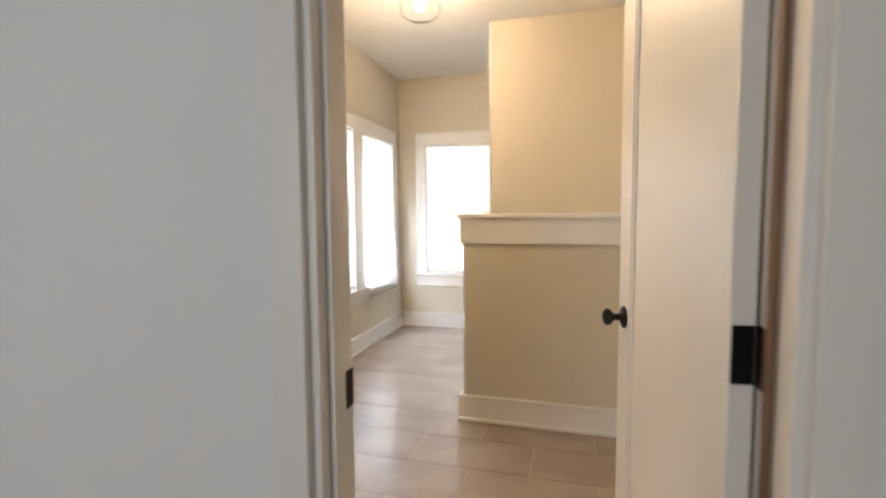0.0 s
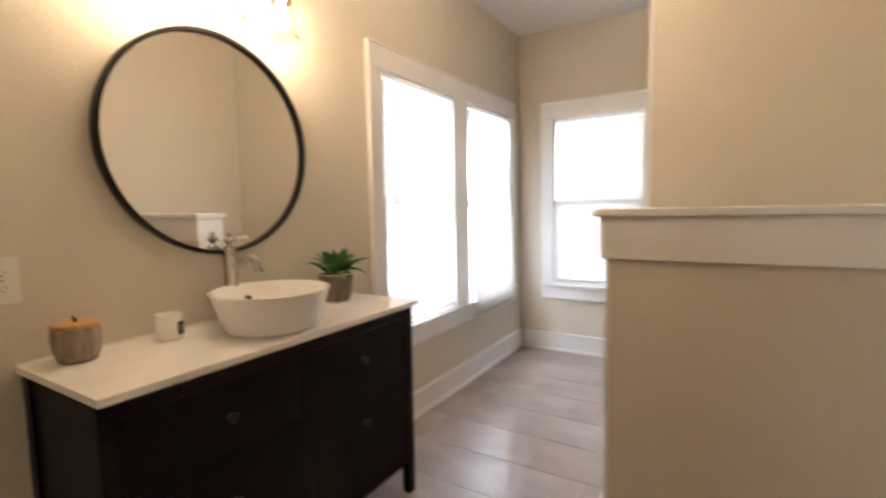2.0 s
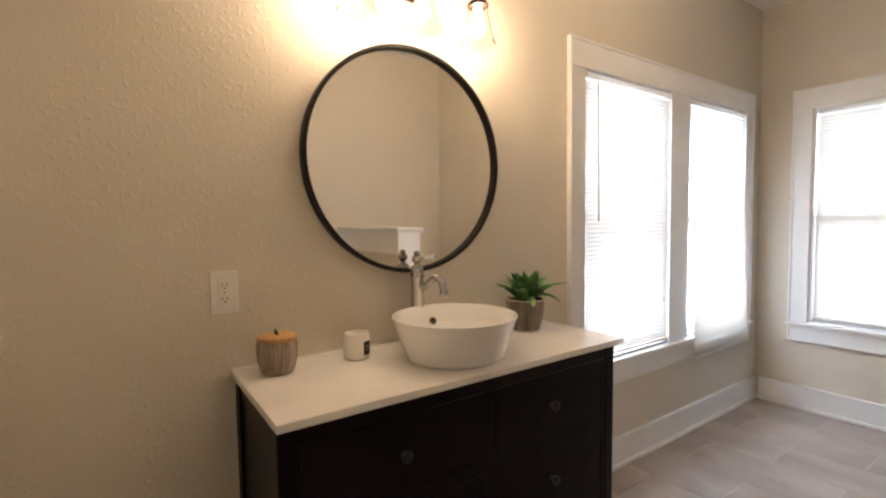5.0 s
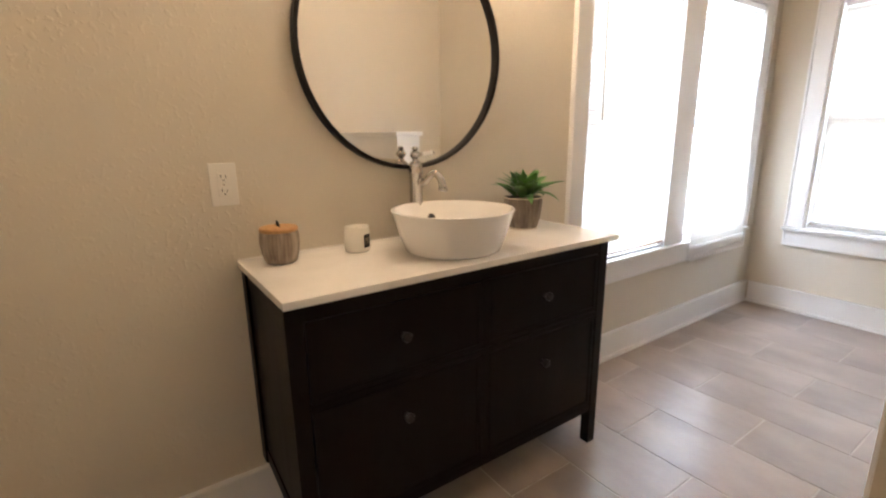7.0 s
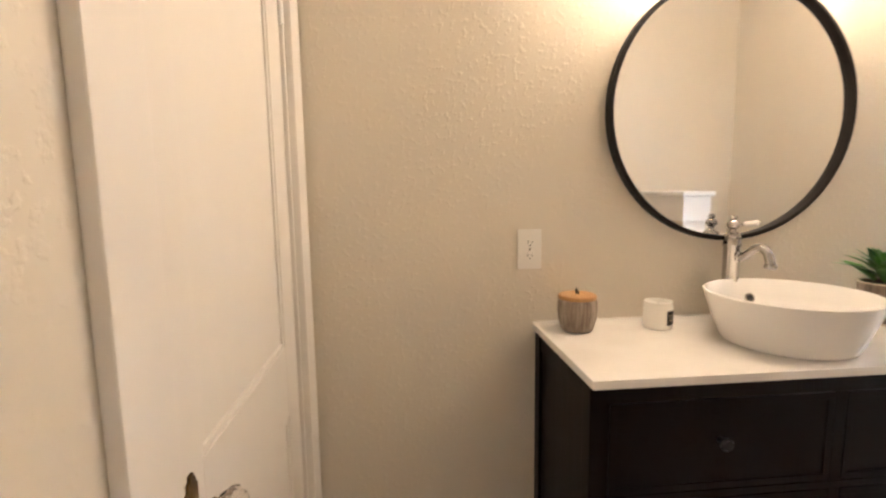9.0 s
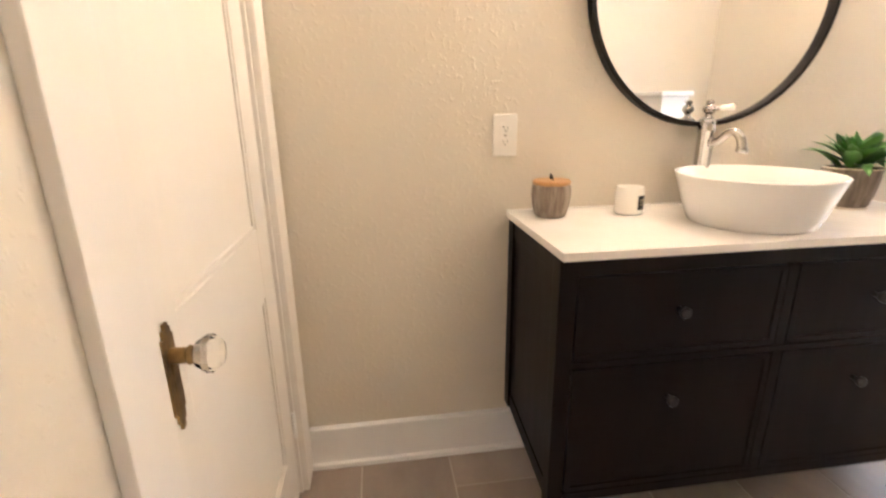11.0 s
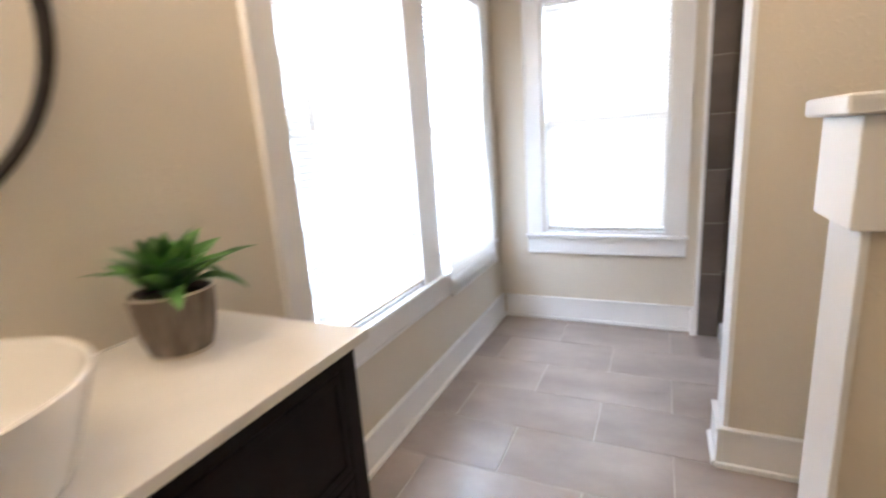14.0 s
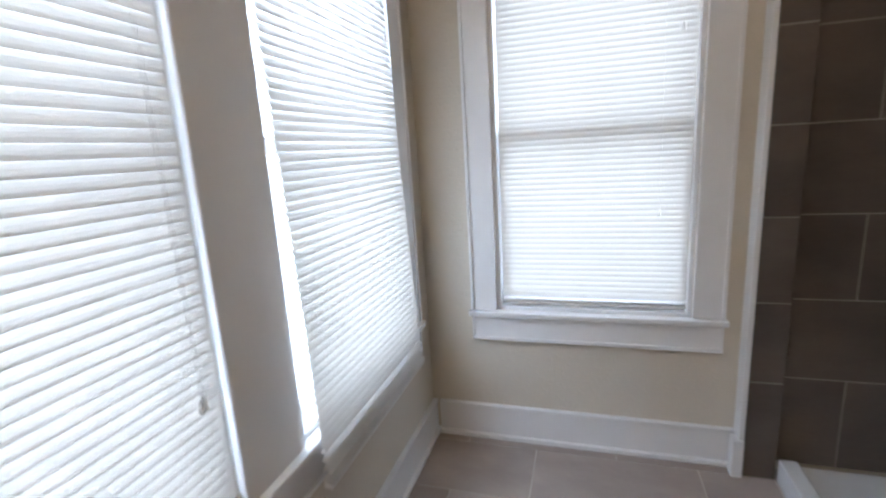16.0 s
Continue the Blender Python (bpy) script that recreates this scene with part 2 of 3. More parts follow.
def wall_with_holes(axis, a0, a1, thick0, thick1, z1, holes):
    """A wall along x or y with rectangular openings (from, to, bottom, top)."""
    rows, at = [], a0

    def put(u0, u1, w0, w1):
        if u1 - u0 > 1e-4 and w1 - w0 > 1e-4:
            rows.append((u0, u1, thick0, thick1, w0, w1) if axis == "x" else (thick0, thick1, u0, u1, w0, w1))
    for h0, h1, b, t in sorted(holes):
        put(at, h0, 0, z1)
        put(h0, h1, 0, b)
        put(h0, h1, t, z1)
        at = h1
    put(at, a1, 0, z1)
    return boxes(rows)


# ---- the rooms ----
H = 2.75          # ceiling
FAR = 3.527       # window wall opposite the entry
RIGHT = 2.22      # wall of the towel bar
ENTRY = -0.69     # wall of the two doors
W1, W2, W3 = (1.58, 2.328), (2.535, 3.262), (0.312, 1.042)
SILL, HEAD = 0.585, 2.015


def structure(name, bm, mat, label, category="wall"):
    return tagged(part(name, bm, mat), label, category, kind="structure")


structure("wall_vanity_side", wall_with_holes("y", -0.69, FAR, -0.15, 0.0, H, [(*W1, SILL, HEAD), (*W2, SILL, HEAD)]), wall_paint,
          "warm beige textured plaster wall with a double window", "wall")
structure("wall_far", wall_with_holes("x", -0.15, RIGHT + 0.12, FAR, FAR + 0.15, H, [(*W3, SILL + 0.01, HEAD)]), wall_paint,
          "warm beige textured plaster wall with one window", "wall")
structure("wall_towel_side", box(RIGHT, RIGHT + 0.12, -0.69, FAR, 0, H), wall_paint, "warm beige textured plaster wall with towel bar", "wall")
structure("wall_entry", wall_with_holes("x", -0.15, RIGHT + 0.12, -0.745, ENTRY, H, [(0.105, 0.862, 0, 2.035), (1.46, 2.158, 0, 2.05)]), wall_paint,
          "warm beige textured wall with two doorways", "wall")
structure("wall_entry_outer", wall_with_holes("x", -0.15, 4.0, -0.80, -0.747, H, [(1.46, 2.158, 0, 2.05)]), hall_paint,
          "pale grey painted wall round the entry doorway", "wall")
structure("wall_hall", boxes([(-0.15, -0.05, -4.6, -0.802, 0, H), (4.0, 4.1, -4.6, -0.747, 0, H)]), hall_paint, "pale grey painted side walls of the outer room", "wall")
# Out of view; the opening is made for the added lamp.
structure("wall_hall_back", wall_with_holes("x", -0.15, 4.1, -4.75, -4.602, H, [(0.15, 1.35, 0.7, 2.1)]), hall_paint, "pale grey painted wall with an assumed, unseen wide window", "wall")
structure("ceiling", box(-0.15, RIGHT + 0.12, -0.745, FAR + 0.15, H + 0.001, H + 0.15), ceiling_paint, "white lightly textured ceiling", "ceiling")
structure("ceiling_hall", box(-0.15, 4.1, -4.75, -0.747, H + 0.001, H + 0.15), ceiling_paint, "white painted ceiling of the outer room", "ceiling")
floor = structure("floor", box(-0.15, RIGHT + 0.12, -0.745, FAR + 0.15, -0.12, -0.002), grout, "taupe stone-look tiled floor with pale grout", "floor")
structure("floor_hall", box(-0.15, 4.1, -4.75, -0.747, -0.12, 0.0), oak, "brown wooden floor of the outer room", "floor")
structure("ground", box(-300, 300, -300, 300, -0.65, -0.6), earth, "green lawn around the house", "ground")

# half wall, partition and shower
half = thing("half_wall", (1.245, 1.265, 0), "beige half wall with white ledge and wide trim band", "half wall", kind="structure")
part("body", box(0.013, RIGHT - 1.245, 0, 0.130, 0, 1.232), wall_paint, half)
part("end_board", box(0.003, 0.0135, -0.003, 0.133, 0, 1.0845, 0.002), trim_paint, half, "white painted end board")
part("trim_band", box(-0.015, RIGHT - 1.246, -0.019, 0.149, 1.085, 1.232, 0.003), trim_paint, half, "painted trim band")
part("ledge", box(-0.036, RIGHT - 1.246, -0.036, 0.165, 1.2325, 1.260, 0.009, 3), trim_paint, half, "rounded white ledge")

col = thing("partition_wall", (1.252, 2.258, 0), "beige full-height partition wall with white end board", "wall", kind="structure")
part("body", box(0, RIGHT - 1.252, 0, 0.178, 0, H), wall_paint, col)
part("end_board", box(-0.016, 0.001, -0.003, 0.181, 0, H - 0.001, 0.002), trim_paint, col, "white painted end board")

pil = thing("shower_pier", (1.224, 3.457, 0), "tiled pier at the shower opening with white edge board", "pier", kind="structure")
part("body", box(0, 0.1065, -0.0008, FAR - 3.458, 0, H), shower_grout, pil)
part("edge_board", box(-0.016, 0.001, -0.004, FAR - 3.458, 0, H - 0.001, 0.003), trim_paint, pil, "white painted edge board")

shower_back = structure("shower_wall_backing", box(1.3335, RIGHT - 0.014, FAR - 0.0122, FAR - 0.001, 0.05, H - 0.001), shower_grout, "brown stone-look tiled shower wall", "shower wall")
shower_side = structure("shower_side_backing", box(RIGHT - 0.0122, RIGHT - 0.001, 2.439, FAR - 0.016, 0.05, H - 0.001), shower_grout, "brown stone-look tiled shower side wall", "shower wall")
pan = thing("shower_pan", (1.335, 2.441, 0), "white acrylic shower pan with raised threshold", "shower pan")
part("base", box(0.062, RIGHT - 1.335 - 0.016, 0, 3.505 - 2.441, 0.0, 0.035, 0.004), acrylic, pan)
part("threshold", box(0, 0.06, 0, 3.45 - 2.441, 0.0, 0.095, 0.010, 3), acrylic, pan)


def baseboard(name, x0, y0, x1, y1, side):
    """A run of baseboard with a cap and a shoe moulding; side: which way the room lies."""
    th = 0.018
    bm = bmesh.new()
    for d, z0, z1, bev in ((th, 0.0, 0.140, 0.002), (th + 0.005, 0.140, 0.157, 0.004), (th + 0.014, 0.0, 0.02, 0.006)):
        if side == "+x":
            add_box(bm, x0, x0 + d, y0, y1, z0, z1, bev)
        elif side == "-x":
            add_box(bm, x0 - d, x0, y0, y1, z0, z1, bev)
        elif side == "+y":
            add_box(bm, x0, x1, y0, y0 + d, z0, z1, bev)
        else:
            add_box(bm, x0, x1, y0 - d, y0, z0, z1, bev)
    return tagged(part(name, bm, trim_paint), "white painted baseboard with shoe moulding", "baseboard", kind="structure")


baseboard("baseboard", 0.0005, ENTRY + 0.02, 0, FAR - 0.0005, "+x")
baseboard("baseboard", 0.034, FAR - 0.0005, 1.207, 0, "-y")
structure("baseboard_return", box(1.186, 1.2235, FAR - 0.086, FAR - 0.034, 0, 0.150, 0.006, 3), trim_paint, "white painted baseboard return beside the shower pier", "baseboard")
baseboard("baseboard", 1.217, 1.2645, RIGHT - 0.02, 0, "-y")
baseboard("baseboard", RIGHT - 0.0005, ENTRY + 0.002, 0, 1.243, "-x")
baseboard("baseboard", 1.216, 2.2545, RIGHT - 0.02, 0, "-y")
baseboard("baseboard", 1.2355, 2.234, 0, 2.439, "-x")
baseboard("baseboard", 1.2475, 1.245, 0, 1.413, "-x")
baseboard("baseboard", 0.96, ENTRY + 0.0005, 1.382, 0, "+y")
baseboard("baseboard", -0.04, -0.8005, 1.40, 0, "-y")


# ---- windows ----
def window(name, at, rz, halves, sill, head, wide, label, lock=True):
    """A casing with stool and apron round one or two double-hung sashes. Local x runs along the wall, -y into the room."""
    w = thing(name, at, label, "window", kind="structure", rz=rz)
    first, last = halves[0][0], halves[-1][1]
    fr = [(first - wide, first - 0.001, "casing_side"), (last + 0.001, last + wide, "casing_side")]
    for u0, u1, n in fr:
        part(n, box(u0, u1, -0.02, -0.0005, sill + 0.001, head - 0.001, 0.003), trim_paint, w)
    for (a, b), (c, d) in zip(halves, halves[1:]):
        part("casing_mullion", box(b + 0.001, c - 0.001, -0.02, -0.0005, sill + 0.001, head - 0.001, 0.003), trim_paint, w)
    part("casing_head", box(first - wide, last + wide, -0.022, -0.0005, head, head + 0.118, 0.003), trim_paint, w)
    part("casing_cap", box(first - wide - 0.004, last + wide + 0.004, -0.028, -0.0005, head + 0.1185, head + 0.130, 0.003), trim_paint, w)
    for u in (first - wide - 0.0005, last + wide - 0.0125):
        part("casing_band", box(u, u + 0.013, -0.028, -0.0205, sill + 0.001, head + 0.117, 0.002), trim_paint, w)
    part("window_sill", box(first - wide - 0.010, last + wide + 0.010, -0.040, -0.0005, sill - 0.022, sill, 0.006, 3), trim_paint, w)
    part("apron", box(first - wide, last + wide, -0.017, -0.0005, sill - 0.13, sill - 0.0225, 0.003), trim_paint, w)
    part("apron_bead", box(first - wide, last + wide, -0.022, -0.0175, sill - 0.13, sill - 0.115, 0.002), trim_paint, w)
    for u in (first - wide, last + wide - 0.014):
        part("apron_bead", box(u, u + 0.014, -0.022, -0.0175, sill - 0.1145, sill - 0.023, 0.002), trim_paint, w)
    for a, b in halves:
        part("jamb_liner", boxes([(a + 0.0005, a + 0.014, 0.0, 0.149, sill, head - 0.0005), (b - 0.014, b - 0.0005, 0.0, 0.149, sill, head - 0.0005),
                                  (a + 0.0145, b - 0.0145, 0.0, 0.149, head - 0.014, head - 0.0005), (a + 0.0005, b - 0.0005, 0.0, 0.149, sill - 0.012 + 0.0125, sill + 0.014)]), trim_paint, w)
        mid = (sill + head) / 2 - 0.006
        for z0, z1, y0 in ((sill + 0.015, mid + 0.02, 0.052), (mid - 0.02, head - 0.015, 0.089)):
            s = part("window_frame", boxes([(a + 0.015, a + 0.037, y0, y0 + 0.034, z0, z1), (b - 0.037, b - 0.015, y0, y0 + 0.034, z0, z1),
                                            (a + 0.0375, b - 0.0375, y0, y0 + 0.034, z0, z0 + 0.045), (a + 0.0375, b - 0.0375, y0, y0 + 0.034, z1 - 0.04, z1)], 0.002), trim_paint, w)
            p = part("pane", box(a + 0.036, b - 0.036, y0 + 0.015, y0 + 0.019, z0 + 0.044, z1 - 0.039), window_glass, s, "clear window glass")
            p.visible_shadow = False
    return w


window("window_1", (0, 0, 0), 90, [W1, W2], SILL, HEAD, 0.112, "white painted double window with wide flat casing")
window("window_2", (0, FAR, 0), 0, [W3], SILL + 0.01, HEAD, 0.108, "white painted single sash window with wide flat casing")
# Assumed window, never in view, holding the outer room's added lamp.
window("window_3_assumed", (0, -4.602, 0), 180, [(-1.35, -0.15)], 0.7, 2.1, 0.1, "assumed, unseen white painted wide window added to light the outer room")


def slat_mesh(length, width, tilt):
    """One curved blind slat, tilted about its length (local x)."""
    bm = bmesh.new()
    n, rows = 4, []
    for i in range(n + 1):
        u = (i / n - 0.5) * width
        crown = 0.0011 * (1 - (2 * u / width) ** 2)
        for th in (0, 1):
            p = Matrix.Rotation(tilt, 4, "X") @ Vector((0, u, crown - th * 0.0005))
            rows.append((bm.verts.new((-length / 2, p.y, p.z)), bm.verts.new((length / 2, p.y, p.z))))
    top, bot = rows[0::2], rows[1::2]
    for i in range(n):
        bm.faces.new((top[i][0], top[i][1], top[i + 1][1], top[i + 1][0]))
        bm.faces.new((bot[i + 1][0], bot[i + 1][1], bot[i][1], bot[i][0]))
    bm.faces.new((top[0][1], top[0][0], bot[0][0], bot[0][1]))
    bm.faces.new((top[n][0], top[n][1], bot[n][1], bot[n][0]))
    me = mesh_of(bm, "slat", slat_vinyl)
    return me


def blind(at, rz, length, top, bottom, depth, lean, tilt, stack, label, sill=0.0, wand=True, cord=0.36, rail=None, second=False):
    """A lowered mini blind; lean: how far its foot hangs out into the room, stack: slats gathered at the foot."""
    b = thing("window_blind", at, label, "blind", "blinds of the bathroom windows", rz=rz)
    pitch = 0.0216
    part("headrail", box(-length / 2, length / 2, depth - 0.013, depth + 0.013, top - 0.024, top, 0.002), slat_vinyl, b)
    me = slat_mesh(length - 0.004, 0.0255, tilt)
    loose = slat_mesh(length - 0.004, 0.0255, radians(42))
    flat = slat_mesh(length - 0.004, 0.0255, 0.05)
    z, zs = top - 0.04, []
    foot = bottom + 0.012 + stack * 0.0034
    while z > foot + 0.008:
        zs.append(z)
        z -= pitch
    for z in zs:
        f = (top - z) / (top - bottom)
        piece("slat", me if z > sill else loose, b, (0.0012 * math.sin(37 * z), depth - lean * f, z))
    for k in range(stack):
        z = bottom + 0.014 + 0.0034 * k
        f = (top - z) / (top - bottom)
        piece("slat", flat, b, (0, depth - lean * f, z))
    part("bottom_rail", box(-length / 2, length / 2, depth - lean - 0.012, depth - lean + 0.012, bottom, bottom + 0.011, 0.003), rail or plastic, b)
    for u in (-0.36, 0.36):
        part("ladder_cord", tube([(u * length, depth + 0.0135, top - 0.03), (u * length, depth - lean + 0.0135, bottom + 0.01)], 0.0006, 6), slat_vinyl, b)
    part("lift_cord", tube([(length * 0.42, depth - 0.017, top - 0.03), (length * 0.42, depth - 0.019 - lean * cord / 1.4, top - cord)], 0.0004, 5), slat_vinyl, b)
    part("cord_tassel", lathe([(0.002, 0), (0.006, 0.003), (0.005, 0.02), (0.002, 0.03)], 10, m=pose(length * 0.42, depth - 0.019 - lean * cord / 1.4, top - cord - 0.028)), plastic, b, smooth=True)
    if second:
        part("lift_cord", tube([(length * 0.34, depth - 0.017, top - 0.03), (length * 0.34, depth - 0.019 - lean * 0.5, top - 1.0)], 0.0004, 5), slat_vinyl, b)
        part("cord_tassel", lathe([(0.002, 0), (0.005, 0.003), (0.004, 0.015), (0.002, 0.022)], 10, m=pose(length * 0.34, depth - 0.019 - lean * 0.7, top - 1.022)), plastic, b, smooth=True)
    if wand:
        part("tilt_wand", tube([(-length * 0.40, depth - 0.020, top - 0.02), (-length * 0.395, depth - 0.026, top - 0.70)], 0.0042, 6), plastic, b, "clear plastic tilt wand")
    return b


blind((0, sum(W1) / 2, 0), 90, W1[1] - W1[0] - 0.020, HEAD - 0.016, SILL + 0.03, -0.006, 0.004, radians(79), 0, "white mini blind lowered with closed slats", cord=1.13, rail=tan_vinyl)
blind((0, sum(W2) / 2, 0), 90, W2[1] - W2[0] - 0.022, HEAD - 0.016, SILL - 0.118, -0.004, 0.056, radians(67), 4, "white mini blind hanging out over the sill, slats half open", sill=SILL - 0.01, wand=False)
blind((sum(W3) / 2 + 0.006, FAR, 0), 0, W3[1] - W3[0] - 0.027, HEAD - 0.016, SILL + 0.032, 0.035, 0.0, radians(78), 3, "white mini blind lowered with closed slats", wand=False, second=True)


# ---- doors ----
def door_casing(name, u0, u1, top, y, out, width, mat, label):
    """Casing on one side of a doorway; out: +1 towards +y."""
    c = thing(name, (0, y, 0), label, "trim", kind="structure")
    a, b = sorted((out * 0.0005, out * 0.02))
    part("casing_side", box(u0 - width, u0 - 0.004, a, b, 0, top + 0.004, 0.003), mat, c)
    part("casing_side", box(u1 + 0.004, u1 + width, a, b, 0, top + 0.004, 0.003), mat, c)
    part("casing_head", box(u0 - width, u1 + width, a, b, top + 0.0045, top + 0.12, 0.003), mat, c)
    return c


# entry doorway: jambs, stops and casings
JL, JR, JT = 1.478, 2.140, 2.035
jamb = thing("door_frame", (0, 0, 0), "white painted jambs of the entry doorway", "door frame", kind="structure")
part("jamb", box(JL - 0.017, JL, -0.803, -0.687, 0, JT, 0.002), door_paint, jamb)
part("jamb", box(JR, JR + 0.017, -0.803, -0.687, 0, JT, 0.002), door_paint, jamb)
part("head_jamb", box(JL, JR, -0.803, -0.687, JT + 0.0005, JT + 0.014, 0.002), door_paint, jamb)
part("door_stop", box(JL + 0.0005, JL + 0.011, -0.775, -0.735, 0, JT, 0.002), door_paint, jamb)
# Brown stands in for bare wood and shadow in the hinge-side gap.
part("door_stop", box(JR - 0.011, JR - 0.0005, -0.752, -0.735, 0, JT, 0.002), stop_gap_brown, jamb, "stop in the brown of bare wood and shadow in the gap")
part("strike_plate", box(JL + 0.0003, JL + 0.0025, -0.722, -0.690, 0.905, 0.975, 0.001), black_metal, jamb, "black strike plate")
for z in (0.25, 1.045, 1.80):
    part("hinge", box(JR - 0.0045, JR - 0.0003, -0.733, -0.686, z - 0.045, z + 0.045, 0.001), black_metal, jamb, "black hinge leaf")
door_casing("trim_entry_inside", JL - 0.01, JR + 0.01, JT, ENTRY, 1, 0.068, trim_paint, "white painted casing of the entry doorway")
door_casing("trim_entry_outside", JL - 0.012, JR + 0.012, JT, -0.80, -1, 0.062, door_paint, "white painted casing of the entry doorway")


def panel_door(name, at, rz, width, height, thick, rails, stile, mat, label, recess=0.009):
    """A framed door with flat recessed panels. Local x from the hinge to the latch, y through the door (0 to thick)."""
    d = thing(name, at, label, "door", rz=rz)
    part("stile", box(0, stile, 0, thick, 0, height, 0.002), mat, d)
    part("stile", box(width - stile, width, 0, thick, 0, height, 0.002), mat, d)
    for z0, z1 in rails:
        part("rail", box(stile + 0.0003, width - stile - 0.0003, 0, thick, z0, z1, 0.002), mat, d)
    for (a, z0), (z1, b) in zip(rails, rails[1:]):
        part("panel", box(stile - 0.004, width - stile + 0.004, recess, thick - recess, z0 - 0.004, z1 + 0.004), mat, d)
        fr = []
        for y0, y1 in ((recess - 0.006, recess - 0.0003), (thick - recess + 0.0003, thick - recess + 0.006)):
            fr += [(stile + 0.0005, stile + 0.012, y0, y1, z0 + 0.0005, z1 - 0.0005), (width - stile - 0.012, width - stile - 0.0005, y0, y1, z0 + 0.0005, z1 - 0.0005),
                   (stile + 0.0125, width - stile - 0.0125, y0, y1, z0 + 0.0005, z0 + 0.012), (stile + 0.0125, width - stile - 0.0125, y0, y1, z1 - 0.012, z1 - 0.0005)]
        part("panel_moulding", boxes(fr, 0.002), mat, d)
    return d


def knob_profile():
    return [(0.0, 0.0), (0.029, 0.0), (0.030, 0.005), (0.024, 0.009), (0.010, 0.012), (0.009, 0.028), (0.014, 0.033), (0.0215, 0.039), (0.0235, 0.046), (0.021, 0.053), (0.011, 0.058), (0.0, 0.059)]


entry = panel_door("door_1", (JR - 0.004, -0.685, 0.008), 98.5, 0.645, 2.02, 0.036, [(0, 0.24), (1.90, 2.02)], 0.105, door_paint,
                   "off-white painted shaker door with black knob, standing open")
for side, turn in ((1, -90), (-1, 90)):
    y = 0.036 if side > 0 else 0.0
    part("door_knob", lathe(knob_profile(), 28, m=Matrix.Translation((0.645 - 0.062, y, 0.965)) @ Matrix.Rotation(radians(turn), 4, "X")), black_metal, entry, "round black knob with rosette", smooth=True)
for z in (0.25, 1.037, 1.79):
    lf = part("hinge_leaf", box(-0.002, -0.0003, 0.002, 0.034, z - 0.045, z + 0.045, 0.0005), black_metal, entry, "black hinge leaf")
    part("knuckle", tube([(-0.004, -0.004, z - 0.045), (-0.004, -0.004, z + 0.045)], 0.006, 12), black_metal, lf)
part("latch_plate", box(0.6452, 0.6465, 0.007, 0.029, 0.935, 0.992, 0.0005), black_metal, entry)

# closet door in its frame
CL, CR = 0.122, 0.845
cj = thing("closet_frame", (0, 0, 0), "white painted jambs of the closet doorway", "door frame", kind="structure")
part("jamb", box(CL - 0.017, CL - 0.0005, -0.7465, -0.689, 0, 2.02, 0.002), door_paint, cj)
part("jamb", box(CR + 0.0005, CR + 0.017, -0.7465, -0.689, 0, 2.02, 0.002), door_paint, cj)
part("head_jamb", box(CL - 0.017, CR + 0.017, -0.7465, -0.689, 2.0205, 2.034, 0.002), door_paint, cj)
door_casing("trim_closet", CL - 0.005, CR + 0.005, 2.02, ENTRY, 1, 0.105, door_paint, "white painted casing of the closet door")
closet = panel_door("door_2", (CL + 0.003, -0.735, 0.008), 0, CR - CL - 0.006, 2.005, 0.036, [(0, 0.20), (0.72, 0.90), (1.89, 2.005)], 0.11, door_paint,
                    "off-white painted two-panel closet door with glass knob, closed")
kx = CR - CL - 0.068
plate = part("escutcheon", boxes([(kx - 0.018, kx + 0.018, 0.0365, 0.040, 0.768, 0.885), (kx - 0.012, kx + 0.012, 0.0365, 0.0405, 0.752, 0.897), (kx - 0.006, kx + 0.006, 0.0365, 0.041, 0.740, 0.905)], 0.0015), brass, closet, "aged brass escutcheon plate")
part("knob_shank", lathe([(0.012, 0), (0.011, 0.02), (0.014, 0.024), (0.012, 0.03)], 18, m=Matrix.Translation((kx, 0.041, 0.855)) @ ALONG_Y), brass, plate, smooth=True)
gk = part("door_knob", lathe([(0.012, 0.0), (0.019, 0.004), (0.027, 0.016), (0.027, 0.024), (0.018, 0.036), (0.0, 0.038)], 12, m=Matrix.Translation((kx, 0.0715, 0.855)) @ ALONG_Y), crystal, plate, "faceted clear glass knob")
gk.visible_shadow = False
for z in (0.25, 1.75):
    part("hinge", tube([(-0.003, 0.043, z - 0.045), (-0.003, 0.043, z - 0.015), (-0.003, 0.043, z + 0.015), (-0.003, 0.043, z + 0.045)], 0.0065, 10), trim_paint, closet, "painted-over hinge")

# ---- vanity ----
van = thing("bathroom_vanity", (0.008, 0.006, 0), "dark espresso wooden vanity with four drawers", "vanity")
VW, VD, VT, VB = 1.206, 0.428, 0.856, 0.150
LEG = 0.046
for lx in (0, VD - LEG):
    for ly in (0, VW - LEG):
        lg = bmesh.new()
        add_box(lg, lx, lx + LEG, ly, ly + LEG, 0.0 if lx else 0.195, VT, 0.002)
        for v in lg.verts:
            if v.co.z < 0.01:
                v.co.x = lx + LEG / 2 + (v.co.x - lx - LEG / 2) * 0.86
                v.co.y = ly + LEG / 2 + (v.co.y - ly - LEG / 2) * 0.86
        part("leg", lg, espresso, van)
